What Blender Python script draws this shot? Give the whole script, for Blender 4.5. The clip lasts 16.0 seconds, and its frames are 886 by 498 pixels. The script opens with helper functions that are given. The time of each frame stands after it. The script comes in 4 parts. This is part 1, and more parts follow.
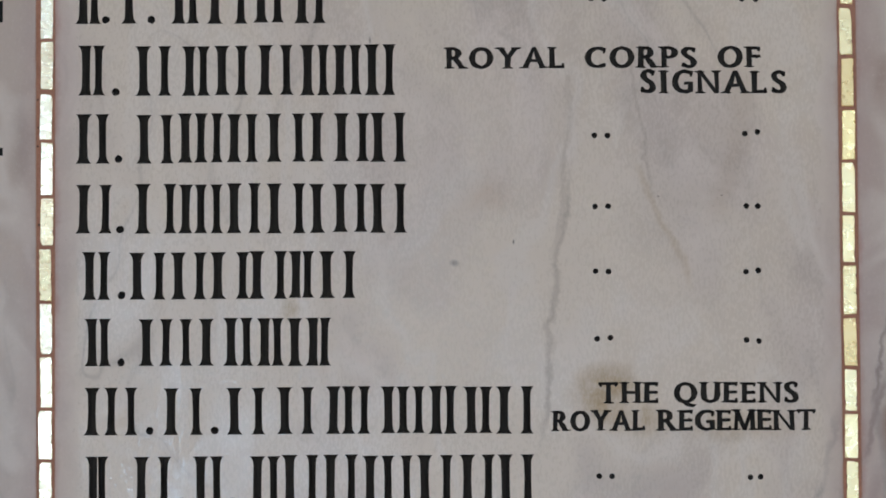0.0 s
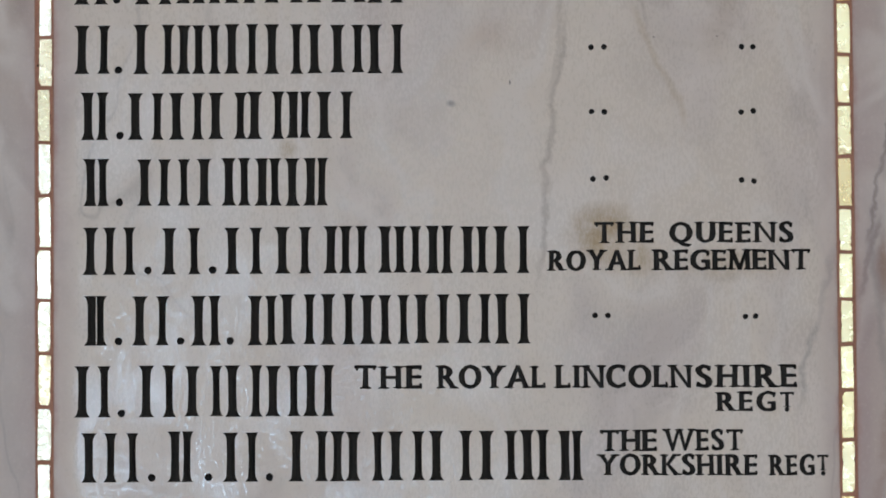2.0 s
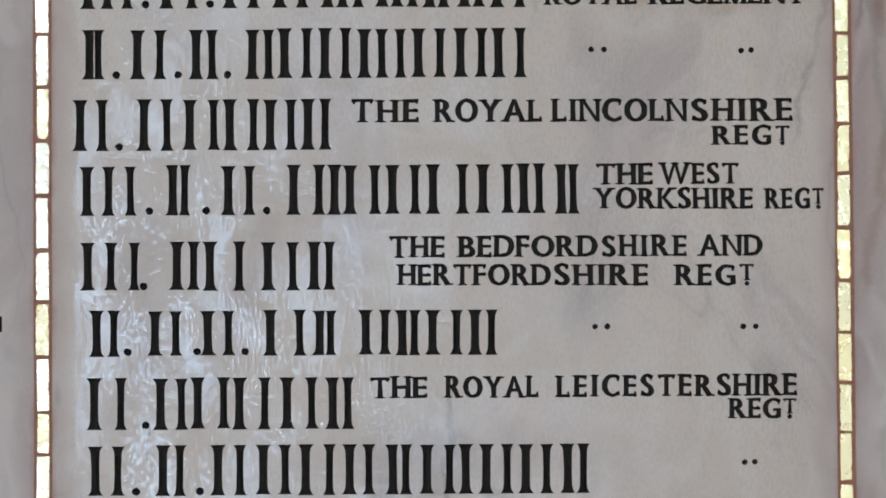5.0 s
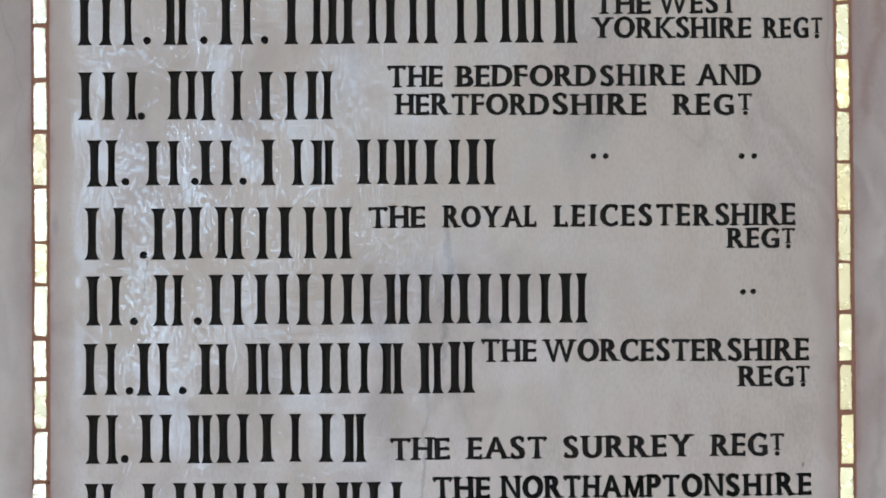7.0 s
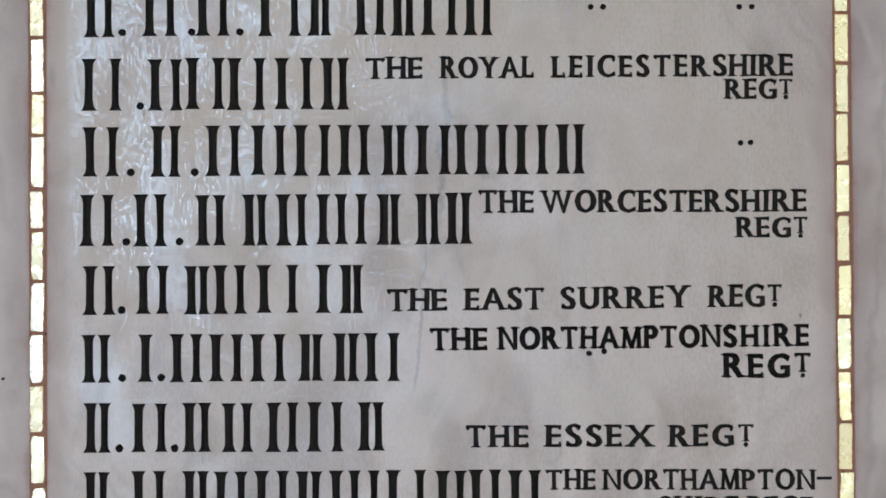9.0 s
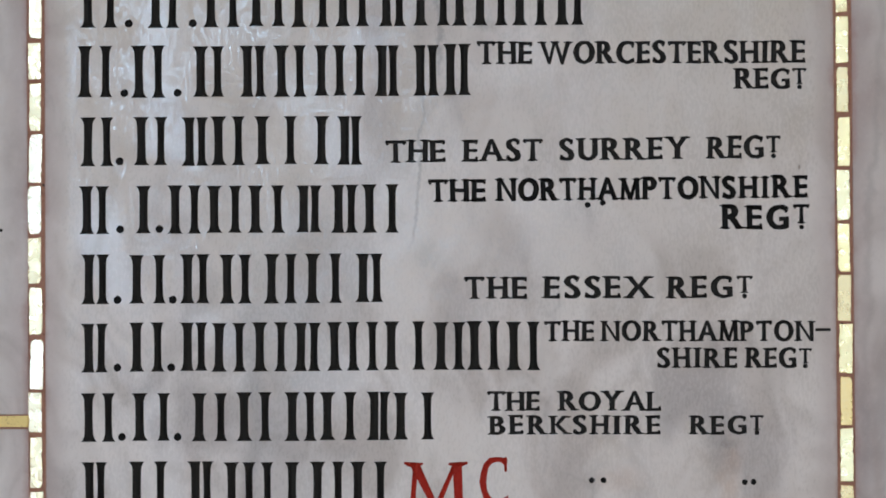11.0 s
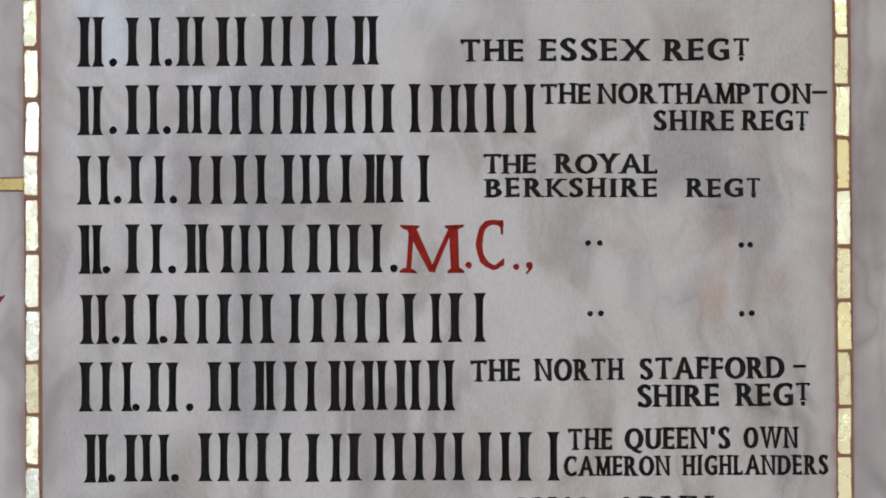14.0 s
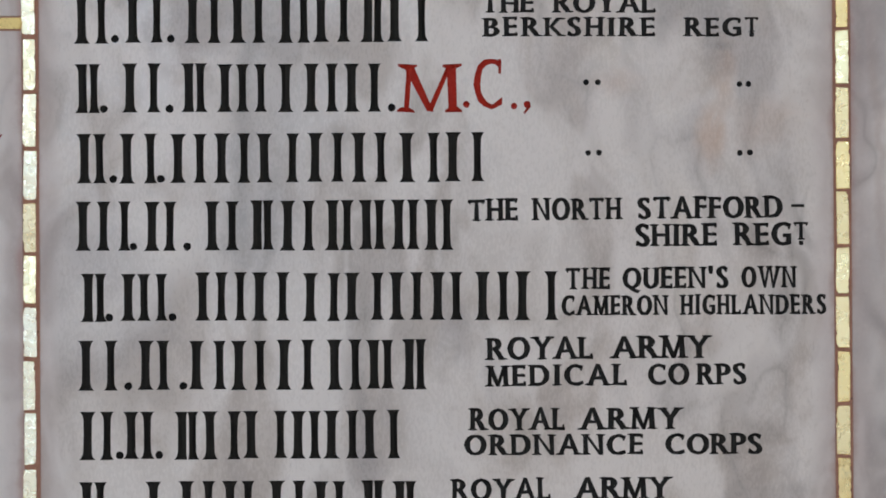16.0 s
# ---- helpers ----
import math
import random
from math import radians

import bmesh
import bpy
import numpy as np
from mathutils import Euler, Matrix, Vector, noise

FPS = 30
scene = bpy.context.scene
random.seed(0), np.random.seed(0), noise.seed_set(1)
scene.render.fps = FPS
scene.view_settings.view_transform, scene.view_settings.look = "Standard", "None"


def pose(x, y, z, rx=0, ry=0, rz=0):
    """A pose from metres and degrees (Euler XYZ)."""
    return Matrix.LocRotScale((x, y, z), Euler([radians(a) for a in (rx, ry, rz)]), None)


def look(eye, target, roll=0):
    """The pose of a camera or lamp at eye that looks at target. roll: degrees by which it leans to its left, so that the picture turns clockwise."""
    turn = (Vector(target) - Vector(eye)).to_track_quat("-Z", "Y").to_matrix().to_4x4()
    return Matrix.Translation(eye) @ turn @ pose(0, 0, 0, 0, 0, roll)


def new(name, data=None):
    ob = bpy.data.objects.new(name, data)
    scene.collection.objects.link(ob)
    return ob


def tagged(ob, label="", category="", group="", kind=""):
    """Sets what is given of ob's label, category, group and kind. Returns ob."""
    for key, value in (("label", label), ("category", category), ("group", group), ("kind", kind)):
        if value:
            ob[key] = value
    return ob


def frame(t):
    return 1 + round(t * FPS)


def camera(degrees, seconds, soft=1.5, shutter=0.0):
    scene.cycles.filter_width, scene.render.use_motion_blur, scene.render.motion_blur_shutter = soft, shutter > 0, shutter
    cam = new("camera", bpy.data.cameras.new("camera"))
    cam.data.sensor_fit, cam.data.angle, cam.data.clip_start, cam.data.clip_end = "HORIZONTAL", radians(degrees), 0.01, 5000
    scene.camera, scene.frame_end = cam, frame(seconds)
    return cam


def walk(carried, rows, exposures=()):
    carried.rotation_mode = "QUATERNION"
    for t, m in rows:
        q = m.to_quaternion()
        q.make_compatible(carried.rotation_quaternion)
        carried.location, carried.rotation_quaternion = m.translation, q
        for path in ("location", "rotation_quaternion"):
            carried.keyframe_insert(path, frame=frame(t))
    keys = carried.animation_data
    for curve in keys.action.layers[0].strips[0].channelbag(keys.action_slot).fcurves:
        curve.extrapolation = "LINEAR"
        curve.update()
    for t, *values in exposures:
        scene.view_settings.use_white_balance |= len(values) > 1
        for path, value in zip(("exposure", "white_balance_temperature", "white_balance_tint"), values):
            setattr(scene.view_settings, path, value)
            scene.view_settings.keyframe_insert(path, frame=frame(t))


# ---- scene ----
# A marble memorial panel with cut and painted lettering, framed by gold glass mosaic.
# The camera stands still on a tripod five metres away and tilts slowly down the panel.
cam = camera(5.279, 16.0, soft=1.75)
EYE = 1.5
# seconds, distance from the wall, tilt up, turn to the left, lean
ROWS = [
    (0, -4.9716, 11.2362, 0.0490, 0.283),
    (0.5, -4.9716, 11.0009, 0.0450, 0.284),
    (1, -4.9716, 10.7657, 0.0462, 0.284),
    (1.5, -4.9716, 10.5391, 0.0422, 0.285),
    (2, -4.9986, 10.2259, 0.0334, 0.285),
    (2.5, -5.0235, 9.9098, 0.0296, 0.286),
    (3, -5.0221, 9.6410, 0.0282, 0.286),
    (3.5, -5.0208, 9.4062, 0.0268, 0.287),
    (4, -5.0194, 9.1242, 0.0232, 0.287),
    (4.5, -5.0181, 8.8689, 0.0235, 0.287),
    (4.7, -5.0176, 8.7640, 0.0226, 0.287),
    (6.8, -5.0120, 7.6884, 0.0148, 0.288),
    (7, -5.0114, 7.5975, 0.0145, 0.288),
    (7.5, -5.0101, 7.3760, 0.0114, 0.288),
    (8, -5.0087, 7.1409, 0.0073, 0.288),
    (8.5, -5.0074, 6.9310, 0.0081, 0.288),
    (8.7, -5.0069, 6.8438, 0.0050, 0.287),
    (10.8, -5.0012, 5.9377, -0.0027, 0.286),
    (11, -5.0007, 5.8367, -0.0034, 0.286),
    (11.5, -4.9994, 5.6201, -0.0061, 0.286),
    (12, -4.9980, 5.3844, -0.0090, 0.285),
    (12.5, -4.9967, 5.1488, -0.0142, 0.285),
    (13, -4.9954, 4.8902, -0.0184, 0.284),
    (13.5, -4.9940, 4.6606, -0.0176, 0.284),
    (14, -4.9927, 4.4301, -0.0193, 0.283),
    (14.5, -4.9913, 4.2102, -0.0205, 0.283),
    (15, -4.9900, 3.9588, -0.0262, 0.282),
    (15.5, -4.9887, 3.7224, -0.0246, 0.281),
    (16, -4.9873, 3.4758, -0.0280, 0.280),
]
walk(cam, [(t, pose(0, y, EYE, 0, 0, yaw) @ pose(0, 0, 0, 90 + pitch) @ pose(0, 0, 0, 0, 0, -roll))
           for t, y, pitch, yaw, roll in ROWS], exposures=())

from mathutils.geometry import delaunay_2d_cdt  # opens the slabs over the cuts

# ---- light: sky, one inferred window, and fill lamps in added windows ----
world = bpy.data.worlds.new("sky")
scene.world = world
world.use_nodes = True
sky = world.node_tree.nodes.new("ShaderNodeTexSky")
sky.sky_type, sky.sun_disc, sky.sun_elevation, sky.sun_rotation = "NISHITA", False, radians(40), radians(200)
world.node_tree.links.new(sky.outputs[0], world.node_tree.nodes["Background"].inputs[0])
world.node_tree.nodes["Background"].inputs[1].default_value = 0.08

ROOM_X, ROOM_Y, ROOM_Z = 4.0, -7.5, 5.0


def window_light(name, place, target, width, height, power, colour):
    lamp = bpy.data.lights.new(name, "AREA")
    lamp.shape, lamp.size, lamp.size_y, lamp.energy, lamp.color = "RECTANGLE", width, height, power, colour
    new(name, lamp).matrix_world = look(place, target)


# width and height of each opening, its middle on its wall, and its lamp
SOUTH = [(-3.3, -2.0, 1.2, 4.2), (-0.54, -0.20, 2.70, 3.78), (2.0, 3.3, 1.2, 4.2)]
WEST = [(-4.6, -2.2, 1.0, 4.3)]
EAST = [(-4.6, -2.2, 1.0, 4.3)]
FILL_WHITE = (0.93, 0.96, 1.0)
BLUE = (0.45, 0.70, 1.0)
# the narrow lamp gives the marble its sheen; the wide two are added fill
for (a, b, z0, z1), power in zip(SOUTH, (31, 63, 31)):
    place = ((a + b) / 2, ROOM_Y - 0.12, (z0 + z1) / 2)
    window_light("window_light", place, (place[0], 0, place[2]), b - a, z1 - z0, power, BLUE if b - a < 1 else FILL_WHITE)
# side lamps: added fill, in windows that are not known to exist
for side, openings in ((-1, WEST), (1, EAST)):
    for a, b, z0, z1 in openings:
        place = (side * (ROOM_X + 0.12), (a + b) / 2, (z0 + z1) / 2)
        window_light("window_light", place, (0, place[1], place[2]), b - a, z1 - z0, 45.5, (1.0, 0.96, 0.94))

# ---- materials ----


def material(name):
    mat = bpy.data.materials.new(name)
    mat.use_nodes = True
    return mat, mat.node_tree, mat.node_tree.nodes["Principled BSDF"]


class Graph:
    """Short calls for the nodes of one material."""

    def __init__(self, tree):
        self.tree = tree

    def node(self, kind):
        return self.tree.nodes.new(kind)

    def link(self, a, b):
        self.tree.links.new(a, b)

    def put(self, socket, value):
        if isinstance(value, bpy.types.NodeSocket):
            self.link(value, socket)
        else:
            socket.default_value = value

    def math(self, op, a, b=0.0, clamp=False):
        n = self.node("ShaderNodeMath")
        n.operation, n.use_clamp = op, clamp
        self.put(n.inputs[0], a)
        self.put(n.inputs[1], b)
        return n.outputs[0]

    def ramp(self, value, low, high, a=0.0, b=1.0):
        n = self.node("ShaderNodeMapRange")
        n.interpolation_type = "SMOOTHSTEP"
        self.put(n.inputs["Value"], value)
        for key, v in (("From Min", low), ("From Max", high), ("To Min", a), ("To Max", b)):
            n.inputs[key].default_value = v
        return n.outputs[0]

    def mix(self, factor, a, b, blend="MIX"):
        n = self.node("ShaderNodeMix")
        n.data_type, n.blend_type = "RGBA", blend
        self.put(n.inputs[0], factor)
        self.put(n.inputs[6], a)
        self.put(n.inputs[7], b)
        return n.outputs[2]

    def stretched(self, vector, scale, shift=(0, 0, 0), turn=(0, 0, 0)):
        n = self.node("ShaderNodeMapping")
        self.put(n.inputs["Vector"], vector)
        n.inputs["Scale"].default_value, n.inputs["Location"].default_value = scale, shift
        n.inputs["Rotation"].default_value = [radians(a) for a in turn]
        return n.outputs[0]

    def noise(self, vector, scale, detail=4.0, rough=0.55, distort=0.0):
        n = self.node("ShaderNodeTexNoise")
        self.put(n.inputs["Vector"], vector)
        n.inputs["Scale"].default_value, n.inputs["Detail"].default_value = scale, detail
        n.inputs["Roughness"].default_value, n.inputs["Distortion"].default_value = rough, distort
        return n.outputs[0]

    def folded(self, vector, scale, amount):
        """The vector, shifted by a noise of its own, so that what follows flows and folds."""
        n = self.node("ShaderNodeTexNoise")
        self.put(n.inputs["Vector"], vector)
        n.inputs["Scale"].default_value, n.inputs["Detail"].default_value = scale, 3.0
        shift = self.node("ShaderNodeVectorMath")
        shift.operation = "MULTIPLY_ADD"
        self.link(n.outputs["Color"], shift.inputs[0])
        shift.inputs[1].default_value = (2 * amount,) * 3
        self.link(vector, shift.inputs[2])
        return shift.outputs[0]

    def bump(self, height, strength, distance):
        n = self.node("ShaderNodeBump")
        n.inputs["Strength"].default_value, n.inputs["Distance"].default_value = strength, distance
        self.put(n.inputs["Height"], height)
        return n.outputs[0]


def rgb(r, g, b):
    return (r, g, b, 1.0)


def marble(name, base, dark, pale, cream, seed, polished, veins=(), stains=(), bleed=()):
    """Honed marble. veins: (x, z, run of x per z, half length, half width, strength, colour); stains: (x, z, half width,
    half height, strength, colour), metres on the wall; bleed: (x, side) where the red mortar has soaked into the edge."""
    mat, tree, shader = material(name)
    g = Graph(tree)
    at = g.node("ShaderNodeTexCoord").outputs["Object"]
    sep = g.node("ShaderNodeSeparateXYZ")
    g.link(at, sep.inputs[0])
    x, z = sep.outputs[0], sep.outputs[2]
    # soft clouds, folded into one another as the stone flowed
    shifted = g.stretched(at, (1, 1, 0.62), (seed, seed * 0.7, seed * 1.3), (0, 14, 0))
    folded = g.folded(shifted, 9.0, 0.075)
    cloud = g.noise(folded, 8.0, 3.0, 0.5)
    patch = g.noise(folded, 24.0, 3.0, 0.5)
    small = g.noise(g.folded(folded, 40.0, 0.012), 62.0, 3.0, 0.5)
    fine = g.noise(at, 170.0, 5.0, 0.65)
    # the bed runs from a creamy stone above to a bluish one below
    layer = g.math("ADD", z, g.math("MULTIPLY", g.math("SUBTRACT", cloud, 0.5), 0.5))
    cool = g.ramp(layer, 2.30, 1.85)
    uneven = g.ramp(cool, 0.0, 0.7, 0.5, 1.0)
    colour = g.mix(g.math("MULTIPLY", g.ramp(cloud, 0.36, 0.64), uneven), base, dark)
    colour = g.mix(g.ramp(patch, 0.46, 0.70, 0.0, 0.70), colour, pale)
    colour = g.mix(g.math("MULTIPLY", g.ramp(patch, 0.47, 0.30, 0.0, 0.42), uneven), colour, dark)
    colour = g.mix(g.ramp(small, 0.51, 0.68, 0.0, 0.46), colour, pale)
    colour = g.mix(g.ramp(small, 0.47, 0.31, 0.0, 0.30), colour, rgb(0.40, 0.37, 0.36))
    warm = g.noise(g.stretched(folded, (1, 1, 0.8), (seed + 4, 3, 1)), 11.0, 3.0, 0.5)
    creamy = g.math("SUBTRACT", 1.0, g.math("MULTIPLY", cool, 0.8))
    colour = g.mix(g.math("MULTIPLY", g.ramp(warm, 0.34, 0.56, 0.15, 0.90), creamy), colour, cream)
    colour = g.mix(g.math("MULTIPLY", cool, g.ramp(patch, 0.36, 0.60, 0.06, 0.80)), colour, rgb(0.87, 0.845, 0.855))
    mottle = g.noise(g.stretched(folded, (1, 1, 0.6), (seed + 12, 5, 9)), 17.0, 4.0, 0.5)
    colour = g.mix(g.math("MULTIPLY", g.ramp(cool, 0.0, 1.0, 0.12, 1.0), g.ramp(mottle, 0.52, 0.66, 0.0, 0.48)), colour, rgb(0.42, 0.395, 0.41))
    colour = g.mix(g.ramp(mottle, 0.40, 0.26, 0.0, 0.35), colour, cream)
    # drifting veins: milky and grey folds, and thin grey threads
    run = g.noise(g.stretched(folded, (1, 1, 0.5), (seed + 9, 1, 2), (0, -9, 0)), 10.0, 3.0, 0.5)
    ridge = g.math("ABSOLUTE", g.math("SUBTRACT", run, 0.5))
    where = g.ramp(g.noise(shifted, 6.0, 2.0), 0.44, 0.62)
    colour = g.mix(g.math("MULTIPLY", g.ramp(ridge, 0.0, 0.055, 0.50, 0.0), g.math("MULTIPLY", where, g.ramp(cool, 0.0, 0.6, 0.35, 1.0))), colour, rgb(0.38, 0.355, 0.36))
    colour = g.mix(g.math("MULTIPLY", g.ramp(ridge, 0.0, 0.010, 0.30, 0.0), where), colour, rgb(0.27, 0.25, 0.24))
    milky = g.noise(g.stretched(folded, (1, 1, 0.7), (seed + 2, 6, 4), (0, 30, 0)), 13.0, 3.0, 0.5)
    colour = g.mix(g.ramp(g.math("ABSOLUTE", g.math("SUBTRACT", milky, 0.52)), 0.0, 0.06, 0.50, 0.0), colour, g.mix(cool, rgb(0.71, 0.685, 0.67), rgb(0.84, 0.815, 0.82)))
    wobble = g.math("SUBTRACT", g.noise(at, 34.0, 6.0, 0.6), 0.5)
    wobble_z = g.math("SUBTRACT", g.noise(g.stretched(at, (1, 1, 1), (7, 7, 7)), 34.0, 6.0, 0.6), 0.5)
    for vx, vz, slope, half, width, strength, tint in veins:
        dz = g.math("SUBTRACT", z, vz)
        dx = g.math("SUBTRACT", g.math("SUBTRACT", x, vx), g.math("MULTIPLY", dz, slope))
        dx = g.math("ADD", dx, g.math("MULTIPLY", wobble, 0.022))
        near = g.ramp(g.math("ABSOLUTE", dx), 0.0, width, 1.0, 0.0)
        ends = g.ramp(g.math("ABSOLUTE", dz), half * 0.6, half, 1.0, 0.0)
        m = g.math("MULTIPLY", g.math("MULTIPLY", near, ends), g.ramp(patch, 0.25, 0.6, 0.5 * strength, strength))
        colour = g.mix(m, colour, tint)
    for sx, sz, wide, high, strength, tint in stains:
        amount = min(wide, high)
        dx = g.math("DIVIDE", g.math("ADD", g.math("SUBTRACT", x, sx), g.math("MULTIPLY", wobble, 1.5 * amount)), wide)
        dz = g.math("DIVIDE", g.math("ADD", g.math("SUBTRACT", z, sz), g.math("MULTIPLY", wobble_z, 1.5 * amount)), high)
        d = g.math("SQRT", g.math("ADD", g.math("MULTIPLY", dx, dx), g.math("MULTIPLY", dz, dz)))
        broken = g.ramp(small, 0.34, 0.58, 0.35, 1.0) if amount > 0.006 else 1.0
        colour = g.mix(g.math("MULTIPLY", g.ramp(d, 0.1, 1.0, strength, 0.0), broken), colour, tint)
    for bx, side in bleed:
        d = g.math("MULTIPLY", g.math("SUBTRACT", x, bx), side)
        d = g.math("ADD", d, g.math("MULTIPLY", wobble, 0.012))
        colour = g.mix(g.ramp(d, 0.0, 0.015, 0.42, 0.0), colour, rgb(0.42, 0.32, 0.32))
        colour = g.mix(g.ramp(d, -0.002, 0.003, 0.75, 0.0), colour, rgb(0.42, 0.25, 0.22))
    # the foot of the bed is the coldest
    colour = g.mix(g.math("MULTIPLY", g.ramp(z, 1.95, 1.76), g.ramp(x, 0.10, -0.06, 0.25, 1.0)), colour, g.mix(1.0, colour, rgb(1.01, 1.035, 1.06), "MULTIPLY"))
    # crystal grain
    grain = g.noise(g.stretched(at, (1, 1, 0.7), (seed, 8, 8)), 520.0, 5.0, 0.7)
    colour = g.mix(g.ramp(grain, 0.52, 0.70, 0.0, 0.13), colour, rgb(0.80, 0.77, 0.77))
    colour = g.mix(g.ramp(grain, 0.48, 0.30, 0.0, 0.10), colour, rgb(0.33, 0.30, 0.29))
    colour = g.mix(g.ramp(fine, 0.44, 0.32, 0.0, 0.10), colour, rgb(0.38, 0.33, 0.30))
    colour = g.mix(1.0, colour, rgb(0.945, 0.900, 0.872), "MULTIPLY")
    speck = g.noise(at, 420.0, 2.0)
    colour = g.mix(g.ramp(speck, 0.72, 0.80, 0.0, 0.35), colour, rgb(0.2, 0.18, 0.16))
    g.link(colour, shader.inputs["Base Color"])
    # the old polish has gone in patches and in short upright scratches
    fleck = g.noise(g.stretched(at, (1.0, 1.0, 0.42), (2, 5, 3), (0, 8, 0)), 740.0, 4.0, 0.62, 0.3)
    area = g.noise(g.stretched(at, (1, 1, 0.8), (5, 2, 8)), 24.0, 6.0, 0.7, 0.4)
    worn = g.ramp(g.math("ADD", fleck, g.math("MULTIPLY", g.math("SUBTRACT", area, 0.49), 0.7)), 0.44, 0.64)
    for bx, side in bleed:
        d = g.math("ADD", g.math("MULTIPLY", g.math("SUBTRACT", x, bx), side), g.math("MULTIPLY", wobble, 0.02))
        worn = g.math("MULTIPLY", worn, g.ramp(d, 0.006, 0.016))
    g.link(g.ramp(worn, 0.0, 1.0, 0.33, polished), shader.inputs["Roughness"])
    shader.inputs["Specular IOR Level"].default_value = 0.6
    relief = g.math("ADD", g.math("MULTIPLY", fine, 0.35), g.math("MULTIPLY", fleck, 0.12))
    g.link(g.bump(relief, 0.27, 0.0004), shader.inputs["Normal"])
    return mat


def speckled(name, colour, other, scale, roughness, bump=0.3, depth=0.0005, gloss=0.4):
    mat, tree, shader = material(name)
    g = Graph(tree)
    at = g.node("ShaderNodeTexCoord").outputs["Object"]
    n = g.noise(at, scale, 6.0, 0.65)
    wide = g.noise(at, scale * 0.12, 3.0)
    g.link(g.mix(g.math("ADD", g.ramp(n, 0.35, 0.68, 0.0, 0.6), g.ramp(wide, 0.35, 0.7, 0.0, 0.4)), rgb(*colour), rgb(*other)), shader.inputs["Base Color"])
    shader.inputs["Roughness"].default_value = roughness
    shader.inputs["Specular IOR Level"].default_value = gloss
    g.link(g.bump(n, bump, depth), shader.inputs["Normal"])
    return mat


def gold_glass(name, leaf, pale, roughness, patina=0.0):
    """Gold leaf under glass: a hammered metal face whose tint differs from tile to tile, worn off in flecks."""
    mat, tree, shader = material(name)
    g = Graph(tree)
    at = g.node("ShaderNodeTexCoord").outputs["Object"]
    own = g.node("ShaderNodeObjectInfo").outputs["Random"]
    colour = g.mix(own, rgb(*leaf), rgb(*pale))
    cloud = g.noise(at, 160.0, 4.0, 0.6)
    colour = g.mix(g.ramp(cloud, 0.5, 0.75, 0.0, 0.4), colour, rgb(*pale))
    dull = g.noise(at, 75.0, 5.0, 0.65, 0.6)
    colour = g.mix(g.ramp(dull, 0.60, 0.72, 0.0, 0.45), colour, rgb(0.62, 0.50, 0.30))
    fleck = g.noise(at, 520.0, 4.0, 0.7)
    colour = g.mix(g.ramp(fleck, 0.66 - 0.10 * patina, 0.71 - 0.06 * patina, 0.0, 0.8), colour, rgb(0.42, 0.27, 0.12))
    g.link(colour, shader.inputs["Base Color"])
    shader.inputs["Metallic"].default_value = 1.0
    g.link(g.ramp(cloud, 0.3, 0.7, roughness - 0.06, roughness + 0.08), shader.inputs["Roughness"])
    # some tiles are smooth, some hammered
    hammered = g.math("MULTIPLY", g.noise(at, 1000.0, 2.0, 0.5), g.ramp(g.math("FRACT", g.math("MULTIPLY", own, 7.0)), 0.55, 0.9, 0.15, 0.6))
    g.link(g.bump(g.math("ADD", g.math("MULTIPLY", cloud, 0.6), hammered), 0.35, 0.0006), shader.inputs["Normal"])
    return mat


GREY, BROWN, OCHRE, ROSE = rgb(0.30, 0.28, 0.27), rgb(0.33, 0.28, 0.24), rgb(0.38, 0.27, 0.12), rgb(0.60, 0.40, 0.28)
STAINS = ((0.0835, 2.4090, 0.028, 0.020, 1.0, OCHRE), (0.0945, 2.396, 0.026, 0.012, 0.7, OCHRE), (0.150, 2.392, 0.05, 0.012, 0.35, OCHRE),
    (0.142, 1.862, 0.012, 0.026, 0.6, ROSE), (0.150, 1.893, 0.010, 0.03, 0.4, ROSE), (0.173, 1.868, 0.03, 0.02, 0.25, ROSE), (0.092, 1.890, 0.018, 0.012, 0.25, ROSE),
    (0.002, 2.4804, 0.0034, 0.0026, 0.8, rgb(0.2, 0.18, 0.16)), (0.033, 2.4914, 0.0008, 0.0020, 0.95, rgb(0.06, 0.05, 0.045)),
    (-0.0845, 2.455, 0.008, 0.008, 0.5, OCHRE), (0.1486, 1.9083, 0.007, 0.004, 0.5, GREY))
MARKS = (
    (0.1869, 2.0534, 0.0009, 0.0020, 0.8, rgb(0.16, 0.09, 0.04)), (0.1596, 2.0352, 0.0042, 0.0009, 0.75, rgb(0.78, 0.76, 0.74)),
    (-0.0423, 2.6005, 0.0009, 0.0030, 0.8, rgb(0.12, 0.10, 0.09)), (0.1096, 2.5154, 0.0012, 0.0006, 0.8, rgb(0.12, 0.10, 0.09)),
    (0.1430, 2.5158, 0.0010, 0.0006, 0.8, rgb(0.12, 0.10, 0.09)), (0.0186, 2.5152, 0.022, 0.016, 0.45, rgb(0.52, 0.42, 0.34)),
    (0.0241, 2.1297, 0.010, 0.005, 0.5, rgb(0.42, 0.38, 0.32)), (-0.0068, 2.0086, 0.016, 0.016, 0.45, rgb(0.44, 0.41, 0.36)),
    (-0.205, 2.1818, 0.003, 0.009, 0.45, GREY), (-0.0445, 2.3853, 0.02, 0.014, 0.35, rgb(0.76, 0.74, 0.72)))
